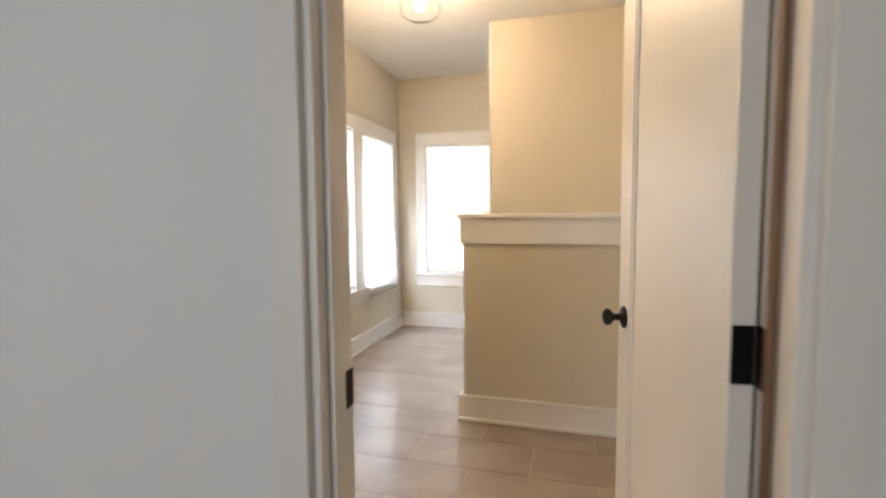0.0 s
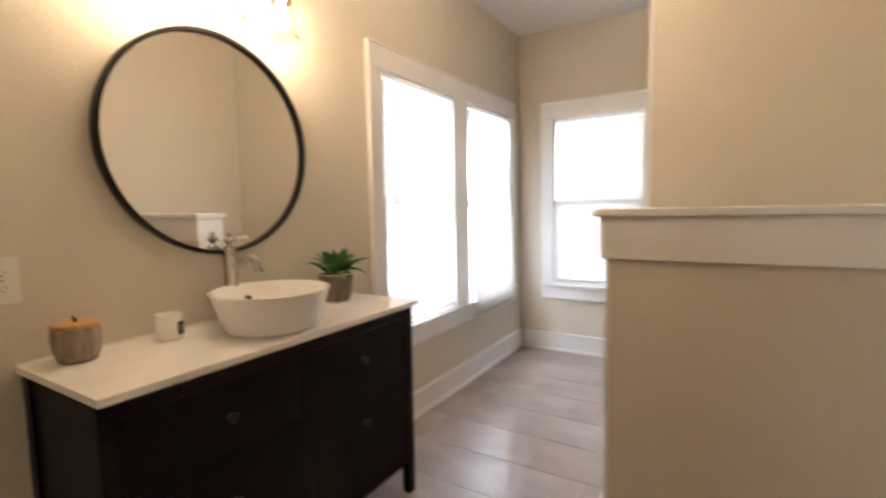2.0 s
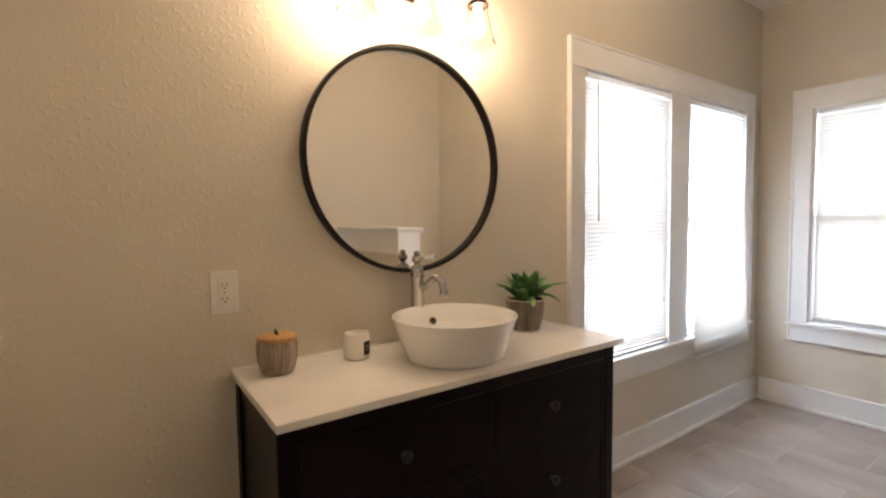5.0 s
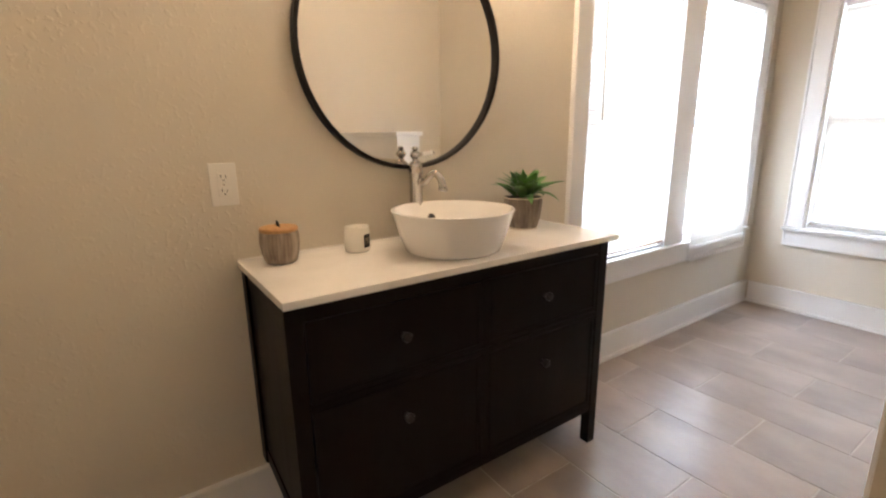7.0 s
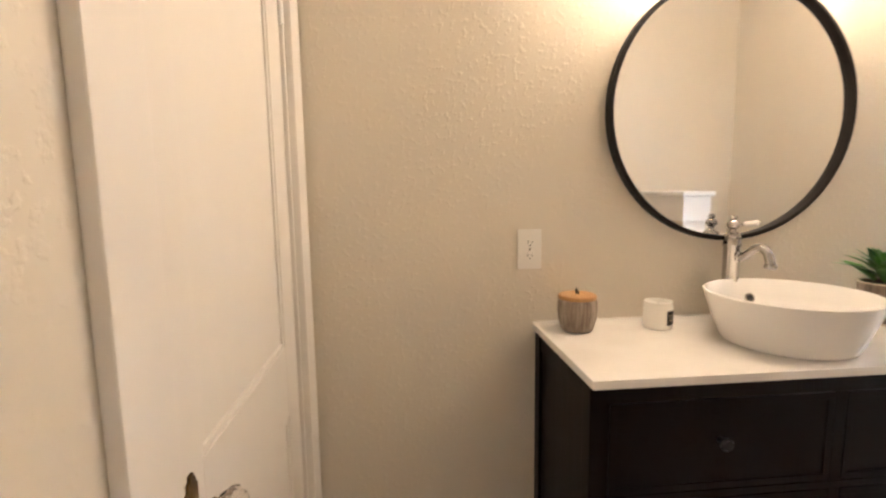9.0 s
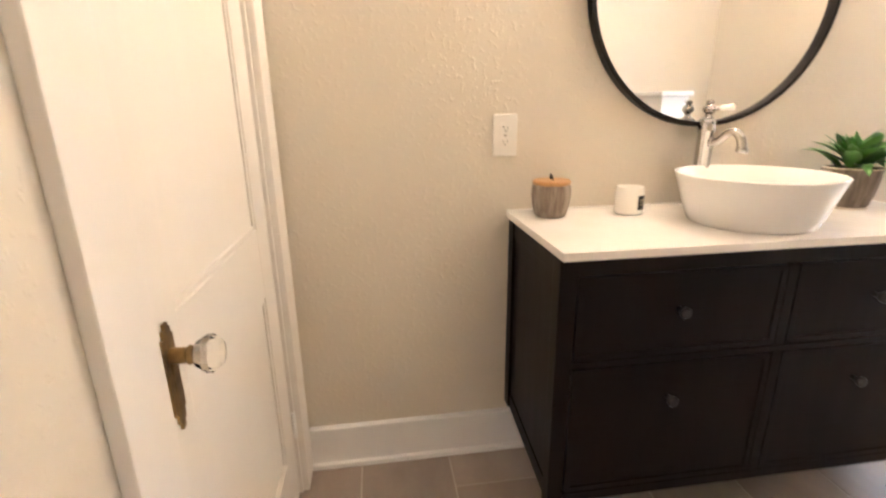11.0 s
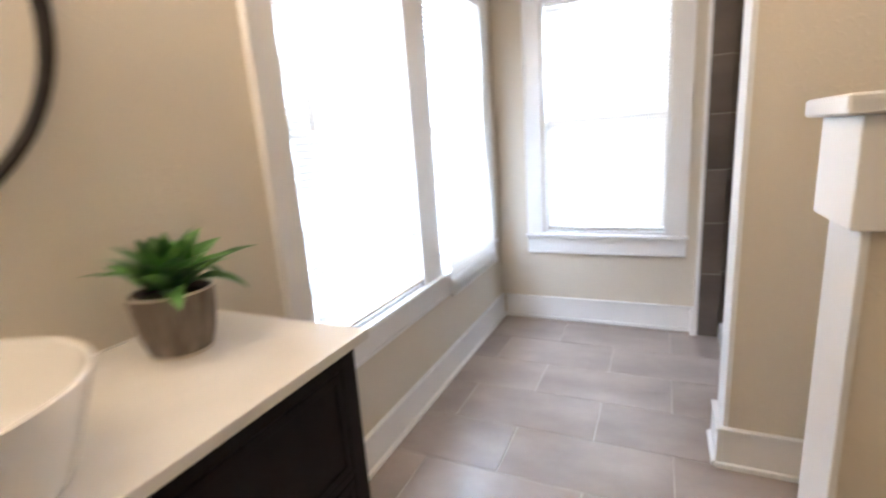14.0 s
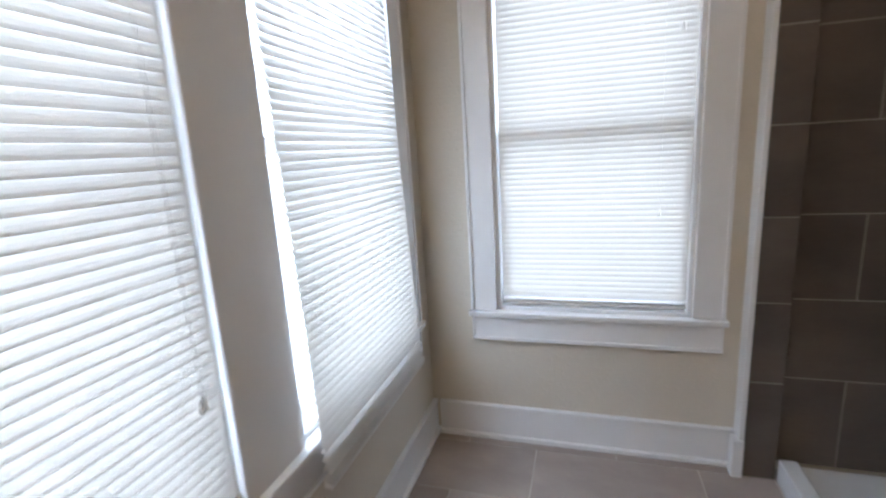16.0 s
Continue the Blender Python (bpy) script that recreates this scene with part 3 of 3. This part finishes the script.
for ly, sgn in ((0.006, 1), (VW - 0.024, 1)):
    part("side_panel", box(LEG, VD - LEG, ly + 0.004, ly + 0.014, VB + 0.05, VT - 0.055), espresso, van)
    part("side_rail", box(LEG, VD - LEG, ly, ly + 0.02, VT - 0.055, VT - 0.001, 0.0015), espresso, van)
    low = box(LEG, VD - LEG, ly, ly + 0.02, VB, VB + 0.05, 0.0015)
    for v in low.verts:
        if v.co.x < VD / 2:
            v.co.z += 0.045
    part("side_rail", low, espresso, van)
part("back_panel", box(0.004, 0.012, LEG, VW - LEG, VB, VT - 0.002), espresso, van)
part("bottom_panel", box(0.014, VD - 0.03, LEG * 0.6, VW - LEG * 0.6, VB + 0.002, VB + 0.018), espresso, van)
DIV = 0.618
part("front_rail", box(VD - 0.022, VD - 0.003, LEG, VW - LEG, 0.806, VT - 0.001, 0.0015), espresso, van)
part("front_rail", box(VD - 0.022, VD - 0.003, LEG, VW - LEG, 0.560, 0.578, 0.0015), espresso, van)
part("front_rail", box(VD - 0.022, VD - 0.003, LEG, VW - LEG, VB, 0.180, 0.0015), espresso, van)
part("divider", box(VD - 0.022, VD - 0.003, DIV - 0.014, DIV + 0.014, 0.5785, 0.8055, 0.0015), espresso, van)
part("divider", box(VD - 0.022, VD - 0.003, DIV - 0.014, DIV + 0.014, 0.1805, 0.5595, 0.0015), espresso, van)
KNOBS = {0: 0.318, 1: 0.876}
for ci, (y0, y1) in enumerate(((LEG + 0.003, DIV - 0.017), (DIV + 0.017, VW - LEG - 0.003))):
    for z0, z1, kz in ((0.581, 0.803, 0.703), (0.183, 0.557, 0.455)):
        dr = part("drawer", box(VD - 0.30, VD - 0.006, y0, y1, z0, z1, 0.0015), espresso, van)
        f = 0.017
        part("drawer_frame", boxes([(VD - 0.0065, VD - 0.002, y0, y1, z1 - f, z1), (VD - 0.0065, VD - 0.002, y0, y1, z0, z0 + f),
                                    (VD - 0.0065, VD - 0.002, y0, y0 + f, z0 + f, z1 - f), (VD - 0.0065, VD - 0.002, y1 - f, y1, z0 + f, z1 - f)], 0.001), espresso, dr)
        part("knob", lathe([(0.0075, 0), (0.0065, 0.010), (0.009, 0.015), (0.0140, 0.021), (0.0155, 0.027), (0.012, 0.033), (0.0, 0.035)], 22,
                           m=Matrix.Translation((VD - 0.0062, KNOBS[ci], kz)) @ ALONG_X), knob_metal, dr, "round dark metal knob", smooth=True)

top = thing("countertop", (0, 0, 0.8565), "white quartz countertop on the dark vanity", "countertop")
part("slab", box(0.002, 0.470, -0.002, 1.224, 0, 0.0205, 0.002), quartz, top)
part("caulk_line", box(0.0006, 0.0055, 0.0, 1.222, 0.0207, 0.0245, 0.0015), plastic, top, "thin white caulk line")
TOPZ = 0.8772

sink = thing("vessel_sink", (0.276, 0.610, TOPZ), "round white ceramic vessel sink on the countertop", "sink")
RIM, SH = 0.199, 0.133
outer = [(0.0, 0.0), (0.150, 0.0), (0.155, 0.003), (0.158, 0.010), (0.178, 0.065), (RIM, SH - 0.002), (RIM - 0.002, SH), (RIM - 0.006, SH), (RIM - 0.008, SH - 0.003),
         (0.182, 0.085), (0.167, 0.045), (0.150, 0.026), (0.11, 0.018), (0.03, 0.014), (0.0, 0.014)]
part("bowl", lathe(outer, 72), ceramic, sink, smooth=True)
part("drain", lathe([(0.0, 0.0), (0.028, 0.0), (0.03, 0.003), (0.022, 0.006), (0.0, 0.007)], 28, m=pose(0, 0, 0.0145)), chrome, sink, smooth=True)
oa = math.atan2(0.034, -0.185)
part("overflow", lathe([(0.014, 0.0), (0.014, 0.003), (0.010, 0.004), (0.0085, 0.001), (0.0, 0.001)], 22,
                       m=Matrix.Rotation(oa, 4, "Z") @ Matrix.Translation((0.1790, 0, 0.076)) @ Matrix.Rotation(radians(-68), 4, "Y")), chrome, sink, "chrome overflow ring", smooth=True)
part("overflow_hole", lathe([(0.008, 0.0), (0.008, 0.0022), (0.0, 0.0022)], 18,
                            m=Matrix.Rotation(oa, 4, "Z") @ Matrix.Translation((0.1790, 0, 0.076)) @ Matrix.Rotation(radians(-68), 4, "Y")), slot_dark, sink)

fau = thing("faucet", (0.063, 0.604, TOPZ), "tall polished nickel faucet with white porcelain lever", "faucet")
part("body", lathe([(0.0, 0), (0.031, 0), (0.031, 0.006), (0.0255, 0.010), (0.0240, 0.03), (0.0232, 0.228), (0.0262, 0.232), (0.0262, 0.240), (0.0235, 0.244), (0.0235, 0.258), (0.0250, 0.262), (0.021, 0.269)], 36), chrome, fau, smooth=True)
part("finial", lathe([(0.0, 0.2692), (0.0195, 0.2692), (0.011, 0.276), (0.009, 0.283), (0.0165, 0.289), (0.0185, 0.298), (0.014, 0.307), (0.008, 0.311), (0.0115, 0.317), (0.009, 0.323), (0.0, 0.326)], 30), chrome, fau, smooth=True)
SPOUT = [(0.016, 0.200), (0.030, 0.200), (0.042, 0.206), (0.053, 0.218), (0.065, 0.229), (0.079, 0.234), (0.093, 0.229), (0.103, 0.216), (0.108, 0.200), (0.110, 0.188)]
spout = part("spout", tube([(x, 0, z) for x, z in SPOUT], [0.0150, 0.0135, 0.0128, 0.0125, 0.0125, 0.0125, 0.0128, 0.0130, 0.0132, 0.0135], 20), chrome, fau, smooth=True)
collar = part("spout_collar", lathe([(0.0, 0), (0.017, 0), (0.0185, 0.003), (0.016, 0.007), (0.0, 0.008)], 24, m=pose(0.0205, 0, 0.200, 0, 90, 0)), chrome, fau, smooth=True)
tip = part("spout_tip", lathe([(0.0, 0), (0.0155, 0), (0.0175, 0.004), (0.0165, 0.010), (0.0140, 0.014), (0.0, 0.015)], 24, m=pose(0.1105, 0, 0.176, 0, 8, 0)), chrome, fau, smooth=True)
lev = part("lever", tube([(0.010, 0, 0.298), (0.022, 0, 0.299), (0.030, 0, 0.300)], [0.0055, 0.0045, 0.0060], 12), chrome, fau, smooth=True)
grip = part("lever_handle", tube([(0.029, 0, 0.300), (0.034, 0, 0.3005), (0.050, 0, 0.302), (0.064, 0, 0.304), (0.067, 0, 0.3045)], [0.0055, 0.0080, 0.0078, 0.0098, 0.0055], 16), porcelain, fau, "white porcelain lever end", smooth=True)
cap = part("lever_cap", tube([(0.0665, 0, 0.3044), (0.0715, 0, 0.305)], [0.0050, 0.0035], 12), chrome, fau, smooth=True)
for turned, angle in ((spout, 24), (collar, 24), (tip, 24), (lev, 35), (grip, 35), (cap, 35)):
    turned.rotation_euler = (0, 0, radians(angle))

# ---- things on the countertop ----
jar = thing("lidded_jar", (0.098, 0.105, TOPZ), "ribbed whitewashed clay jar with wooden lid", "jar")
jp = [(0.0, 0.0), (0.041, 0.0), (0.046, 0.006), (0.0535, 0.035), (0.0565, 0.062), (0.0555, 0.086), (0.053, 0.094), (0.049, 0.094), (0.048, 0.088), (0.0, 0.088)]
part("body", lathe(jp, 96, rib=0.014, ribs=32), jar_clay, jar)
lid = part("lid", lathe([(0.0, 0.0), (0.054, 0.0), (0.0555, 0.003), (0.0555, 0.009), (0.053, 0.012), (0.0, 0.0125)], 44, m=pose(0, 0, 0.0945)), lid_wood, jar, "round pale wooden lid", smooth=False)
part("pull_loop", tube([(-0.004, -0.002, 0.106), (-0.004, -0.003, 0.116), (0.0, -0.004, 0.124), (0.003, -0.001, 0.118), (0.004, 0.002, 0.106)], 0.0026, 8), leather, lid, "dark leather pull loop")

can = thing("candle", (0.110, 0.347, TOPZ), "white candle in a milky glass with black label", "candle")
can.scale = (0.98, 0.98, 0.88)
cg = part("candle_glass", lathe([(0.0, 0.0), (0.036, 0.0), (0.040, 0.003), (0.042, 0.010), (0.042, 0.074), (0.040, 0.084), (0.040, 0.092), (0.0385, 0.092), (0.0385, 0.083), (0.0405, 0.073), (0.0400, 0.012), (0.037, 0.008), (0.0, 0.008)], 44), wax, can, "milky white glass candle jar", smooth=True)
part("wax", lathe([(0.0, 0.0085), (0.0365, 0.0085), (0.0395, 0.013), (0.0396, 0.076), (0.0, 0.075)], 44), wax, can, smooth=False)
part("wick", tube([(0, 0, 0.075), (0.001, 0, 0.086)], 0.001, 6), slot_dark, can)


def curved_label(r, a0, a1, z0, z1, n=10):
    bm = bmesh.new()
    rows = []
    for i in range(n + 1):
        a = a0 + (a1 - a0) * i / n
        rows.append([bm.verts.new((rr * math.cos(a), rr * math.sin(a), z)) for rr in (r, r + 0.0006) for z in (z0, z1)])
    for p, q in zip(rows, rows[1:]):
        for i, j in ((0, 1), (1, 3), (3, 2), (2, 0)):
            bm.faces.new((p[i], p[j], q[j], q[i]))
    bm.faces.new([rows[0][i] for i in (0, 2, 3, 1)])
    bm.faces.new([rows[-1][i] for i in (1, 3, 2, 0)])
    bmesh.ops.recalc_face_normals(bm, faces=bm.faces[:])
    return bm


LA = radians(26)
lb = part("label", curved_label(0.0423, LA - 0.34, LA + 0.34, 0.018, 0.066), label_black, can, "small black label")
for z, w in ((0.050, 0.22), (0.043, 0.16), (0.034, 0.20)):
    part("print_bar", curved_label(0.0430, LA - w, LA + w, z, z + 0.002), label_print, lb)

plant = thing("potted_plant", (0.160, 1.037, TOPZ), "small green leafy plant in a ribbed grey clay pot", "plant")
plant.scale = (1.27, 1.27, 1.24)
pp = [(0.0, 0.0), (0.040, 0.0), (0.043, 0.004), (0.052, 0.035), (0.0565, 0.070), (0.058, 0.092), (0.0575, 0.097), (0.052, 0.097), (0.050, 0.088), (0.0, 0.086)]
pot = part("pot", lathe(pp, 96, rib=0.012, ribs=30), pot_clay, plant)
part("pot_rim", lathe([(0.0535, 0.0972), (0.0585, 0.0972), (0.0590, 0.0985), (0.0580, 0.1000), (0.0540, 0.1000), (0.0530, 0.0985)], 60, hollow=True), pale_rim, plant, smooth=True)
part("foot_ring", lathe([(0.038, 0.0), (0.0445, 0.0), (0.0455, 0.002), (0.0450, 0.0045), (0.040, 0.005)], 60, hollow=True), pale_rim, plant, smooth=True)
part("soil", lathe([(0.0, 0.087), (0.049, 0.0885), (0.03, 0.092), (0.0, 0.094)], 26), soil, plant)


def leaf_mesh(length, width, droop, lift):
    """A long pointed leaf folded along its midrib, bending over; grows from the origin along +x."""
    bm = bmesh.new()
    n, rows = 8, []
    for i in range(n + 1):
        t = i / n
        ang = lift - droop * t ** 1.3
        x = length * t * math.cos(lift - droop * t * 0.5)
        z = length * t * math.sin(lift - droop * t * 0.5)
        w = width * (math.sin(math.pi * min(1, 0.10 + 0.90 * t) ** 0.82)) ** 0.85 if t < 1 else 0.0008
        fold = 0.35 * w
        rows.append([bm.verts.new((x - math.sin(ang) * -0.0 - fold * math.sin(ang), s * w, z + fold * math.cos(ang) * abs(s))) if s else bm.verts.new((x, 0, z)) for s in (-1, 0, 1)])
    for a, b in zip(rows, rows[1:]):
        bm.faces.new((a[0], a[1], b[1], b[0]))
        bm.faces.new((a[1], a[2], b[2], b[1]))
    geo = bmesh.ops.solidify(bm, geom=bm.faces[:], thickness=0.0009)
    return bm


rng = random.Random(5)
LEAVES = []
for ln, wd, dr, lf in ((0.112, 0.0135, 0.70, 1.02), (0.104, 0.0145, 0.55, 1.22), (0.116, 0.0135, 0.70, 0.78), (0.092, 0.013, 0.45, 1.42), (0.082, 0.014, 1.35, 0.45)):
    LEAVES.append(mesh_of(leaf_mesh(ln, wd, dr, lf), "leaf", leaf_green, True))
for k in range(44):
    tier = k % 5
    a = k * 2.39996 + rng.uniform(-0.2, 0.2)
    me = LEAVES[(0, 2, 1, 3, 4 if k % 10 == 9 else 2)[tier]]
    r = 0.012 if tier != 4 else 0.03
    lf = piece("leaf", me, plant, (r * math.cos(a), r * math.sin(a), 0.096 + rng.uniform(0, 0.014)), a)
    s = rng.uniform(0.74, 0.99)
    lf.scale = (s, s * rng.uniform(1.15, 1.6), s)
    lf.rotation_euler = (rng.uniform(-0.25, 0.25), rng.uniform(-0.12, 0.12), a)

# ---- on the walls ----
out = thing("wall_outlet", (0.0005, -0.0125, 1.108), "white wall plate with duplex outlet", "outlet")
part("cover_plate", box(0, 0.006, -0.037, 0.037, -0.0615, 0.0615, 0.002), plastic, out)
for z in (0.020, -0.020):
    sk = part("socket", box(0.0062, 0.0085, -0.0165, 0.0165, z - 0.014, z + 0.014, 0.001), plastic, out)
    part("slot", boxes([(0.0086, 0.0090, -0.0075, -0.0055, z - 0.001, z + 0.008), (0.0086, 0.0090, 0.0055, 0.0075, z - 0.001, z + 0.006), (0.0086, 0.0090, -0.002, 0.002, z - 0.009, z - 0.005)]), slot_dark, sk)
part("screw", lathe([(0.003, 0), (0.003, 0.001), (0.0, 0.0012)], 12, m=Matrix.Translation((0.0062, 0, 0)) @ ALONG_X), chrome, out)

mir = thing("round_mirror", (0.001, 0.617, 1.522), "round wall mirror with thin black metal frame", "mirror")
MR = 0.399
mir.rotation_euler = (0, radians(0.2), 0)
part("frame", lathe([(MR - 0.016, 0.0), (MR, 0.0), (MR, 0.029), (MR - 0.002, 0.031), (MR - 0.012, 0.031), (MR - 0.014, 0.029), (MR - 0.016, 0.014)], 128, m=ALONG_X, hollow=True), black_metal, mir, smooth=False)
part("glass", lathe([(0.0, 0.004), (MR - 0.014, 0.004), (MR - 0.014, 0.013), (0.0, 0.013)], 128, m=ALONG_X), mirror_silver, mir, "clear silvered mirror glass")

vl = thing("vanity_light", (0.001, 0.612, 2.138), "oiled bronze three-light bar with clear glass shades", "wall lamp")
part("back_plate", box(0, 0.018, -0.065, 0.065, -0.055, 0.055, 0.005, 3), bronze, vl)
part("arm", tube([(0.018, 0, 0.0), (0.06, 0, 0.005), (0.105, 0, 0.012)], 0.011, 14), bronze, vl, smooth=True)
part("bar", tube([(0.11, -0.335, 0.015), (0.11, 0.335, 0.015)], 0.0095, 16), bronze, vl, smooth=True)
for y in (-0.240, 0.0, 0.240):
    s = part("socket", lathe([(0.0, 0.002), (0.012, 0.0), (0.014, -0.012), (0.020, -0.016), (0.021, -0.050), (0.034, -0.055), (0.040, -0.064), (0.038, -0.070), (0.0, -0.072)], 28, m=pose(0.11, y, 0.012)), bronze, vl, smooth=True)
    g = part("shade", lathe([(0.034, -0.0725), (0.036, -0.085), (0.041, -0.115), (0.052, -0.165), (0.062, -0.200), (0.0645, -0.205), (0.062, -0.2035), (0.0595, -0.199), (0.0495, -0.165), (0.0385, -0.115), (0.0335, -0.085), (0.0315, -0.0725)], 40, m=pose(0.11, y, 0.012), hollow=True), clear_glass, s, "clear glass bell shade", smooth=True)
    g.visible_shadow = False
    part("shade_rim", lathe([(0.0615, -0.2035), (0.0632, -0.2018), (0.0652, -0.2030), (0.0655, -0.2055), (0.0640, -0.2070), (0.0620, -0.2062)], 40, m=pose(0.11, y, 0.012), hollow=True), clear_glass, s, "thick glass rim", smooth=True)
    part("bulb", lathe([(0.013, -0.0725), (0.014, -0.090), (0.022, -0.112), (0.028, -0.135), (0.026, -0.152), (0.015, -0.166), (0.0, -0.170)], 26, m=pose(0.11, y, 0.012)), bulb_glow, s, "lit warm bulb", smooth=True)
    part("end_nub", lathe([(0.006, 0.0), (0.009, 0.006), (0.004, 0.016), (0.0, 0.017)], 14, m=pose(0.11, y, 0.022)), bronze, vl, smooth=True)

cl = thing("ceiling_light", (0.915, 1.50, H), "flush ceiling light with clear glass bowl", "ceiling lamp")
part("canopy", lathe([(0.0, -0.03), (0.055, -0.03), (0.066, -0.022), (0.068, 0.0), (0.0, 0.0)], 40), bronze, cl, smooth=True)
part("neck", lathe([(0.0, -0.085), (0.022, -0.085), (0.024, -0.06), (0.05, -0.045), (0.05, -0.031), (0.0, -0.0305)], 30), bronze, cl, smooth=True)
g = part("shade", lathe([(0.052, -0.045), (0.085, -0.07), (0.118, -0.12), (0.132, -0.165), (0.124, -0.205), (0.085, -0.232), (0.0, -0.243), (0.0, -0.240), (0.084, -0.229), (0.121, -0.203), (0.129, -0.165), (0.115, -0.121), (0.083, -0.073), (0.052, -0.049)], 48, hollow=True), clear_glass, cl, "clear glass bowl shade", smooth=True)
g.visible_shadow = False
part("bulb", lathe([(0.013, -0.0855), (0.014, -0.100), (0.024, -0.125), (0.030, -0.150), (0.028, -0.170), (0.016, -0.186), (0.0, -0.190)], 26), bulb_glow_ceiling, cl, "lit warm bulb", smooth=True)

tb = thing("towel_bar", (RIGHT - 0.0005, 0.55, 1.168), "dark bronze square towel bar on the wall", "towel bar")
part("bar", box(-0.069, -0.057, -0.31, 0.435, -0.006, 0.006, 0.002), black_metal, tb)
for y in (-0.27, 0.395):
    part("post", boxes([(-0.011, 0, y - 0.020, y + 0.020, -0.020, 0.020), (-0.0565, -0.0115, y - 0.009, y + 0.009, -0.009, 0.009)], 0.002), black_metal, tb)

# ---- toilet behind the half wall ----
wc = thing("toilet", (RIGHT - 0.001, 1.90, 0), "white ceramic toilet with closed lid", "toilet")


def oval(profile, x0, length, width, seg=44):
    """Turned shell with an egg outline; profile rows: share of the outline, height."""
    bm = bmesh.new()
    rings = []
    for f, z, shift in profile:
        ring = []
        for i in range(seg):
            a = 2 * math.pi * i / seg
            c = math.cos(a)
            ring.append(bm.verts.new((x0 + shift + f * length / 2 * c * (1.12 if c < 0 else 0.9), f * width / 2 * math.sin(a), z)))
        rings.append(ring)
    for p, q in zip(rings, rings[1:]):
        for i in range(seg):
            j = (i + 1) % seg
            bm.faces.new((p[i], p[j], q[j], q[i]))
    bm.faces.new(list(reversed(rings[0])))
    bm.faces.new(rings[-1])
    return bm


part("bowl", oval([(0.56, 0.0, 0.05), (0.58, 0.02, 0.05), (0.52, 0.10, 0.05), (0.62, 0.20, 0.03), (0.88, 0.32, 0.005), (0.97, 0.375, 0), (0.97, 0.392, 0), (0.94, 0.396, 0)], -0.43, 0.50, 0.36), ceramic, wc, smooth=True)
part("seat", oval([(0.96, 0.397, 0), (1.0, 0.402, 0), (1.0, 0.412, 0), (0.97, 0.416, 0)], -0.43, 0.50, 0.365), ceramic, wc, smooth=True)
part("lid", oval([(0.97, 0.4165, 0), (1.0, 0.420, 0), (0.99, 0.430, 0), (0.9, 0.436, 0)], -0.43, 0.49, 0.36), ceramic, wc, smooth=True)
part("tank", box(-0.20, -0.015, -0.205, 0.205, 0.385, 0.735, 0.02, 3), ceramic, wc, smooth=False)
part("tank_lid", box(-0.21, -0.008, -0.215, 0.215, 0.7355, 0.765, 0.01, 3), ceramic, wc)
part("flush_lever", tube([(-0.202, -0.15, 0.68), (-0.218, -0.15, 0.68), (-0.220, -0.10, 0.675)], 0.006, 10), chrome, wc)

# ---- tiles, piece by piece ----
GAP = 0.0022


def tile_mesh(name, a, b, th, mat, plane):
    """A bevelled slab, centred; plane: which way it faces."""
    dims = {"z": (a, b, th), "y": (a, th, b), "x": (th, a, b)}[plane]
    return mesh_of(box(-dims[0] / 2, dims[0] / 2, -dims[1] / 2, dims[1] / 2, -dims[2] / 2, dims[2] / 2, 0.0012, 1), name, mat)


def runs(lo, hi, joint, step):
    """Stretches between the joints at joint + k * step, clipped to lo..hi."""
    k = math.floor((lo - joint) / step)
    while joint + k * step < hi:
        a, b = max(lo, joint + k * step), min(hi, joint + (k + 1) * step)
        if b - a > 0.012:
            yield a, b
        k += 1


cache = {}


def lay(parent, plane, fixed, u, v, mat):
    a, b = u[1] - u[0] - 2 * GAP, v[1] - v[0] - 2 * GAP
    key = (plane, round(a, 4), round(b, 4), mat.name)
    if key not in cache:
        cache[key] = tile_mesh("tile", a, b, 0.008, mat, plane)
    cu, cv = (u[0] + u[1]) / 2, (v[0] + v[1]) / 2
    at = {"z": (cu, cv, fixed), "y": (cu, fixed, cv), "x": (fixed, cu, cv)}[plane]
    piece("tile", cache[key], parent, at)


row0 = 3.155
for k, (v0, v1) in enumerate(runs(-0.745, FAR, row0, 0.3048)):
    idx = round((v0 - row0) / 0.3048) if k else math.floor((-0.745 - row0) / 0.3048)
    joint = 0.468 if idx % 2 == 0 else 0.785
    stop = RIGHT if v1 < 2.45 else 1.334
    for u in runs(0.0, stop, joint, 0.612):
        lay(floor, "z", -0.004, u, (v0, v1), floor_tile)
for k, (v0, v1) in enumerate(runs(0.087, H - 0.002, 0.087, 0.2975)):
    if k == 0:
        v0 = 0.04
    for u in runs(1.326, RIGHT - 0.012, 1.54 - (0.305 if k % 2 else 0.0), 0.61):
        lay(shower_back, "y", FAR - 0.0095, u, (v0, v1), shower_tile)
    for u in runs(2.441, FAR - 0.016, 2.7 + (0.305 if k % 2 else 0.0), 0.61):
        lay(shower_side, "x", RIGHT - 0.0095, u, (v0, v1), shower_tile)
pier_cache = {}
for k, (v0, v1) in enumerate(runs(0.087, H - 0.002, 0.087, 0.2975)):
    if k == 0:
        v0 = 0.0
    h = round(v1 - v0 - 2 * GAP, 4)
    if h not in pier_cache:
        pier_cache[h] = (tile_mesh("tile", 0.108, h, 0.008, shower_tile, "y"), tile_mesh("tile", 0.056, h, 0.008, shower_tile, "x"))
    piece("tile", pier_cache[h][0], pil, (0.0545, 0.0018, (v0 + v1) / 2))
    piece("tile", pier_cache[h][1], pil, (0.1045, 0.034, (v0 + v1) / 2))
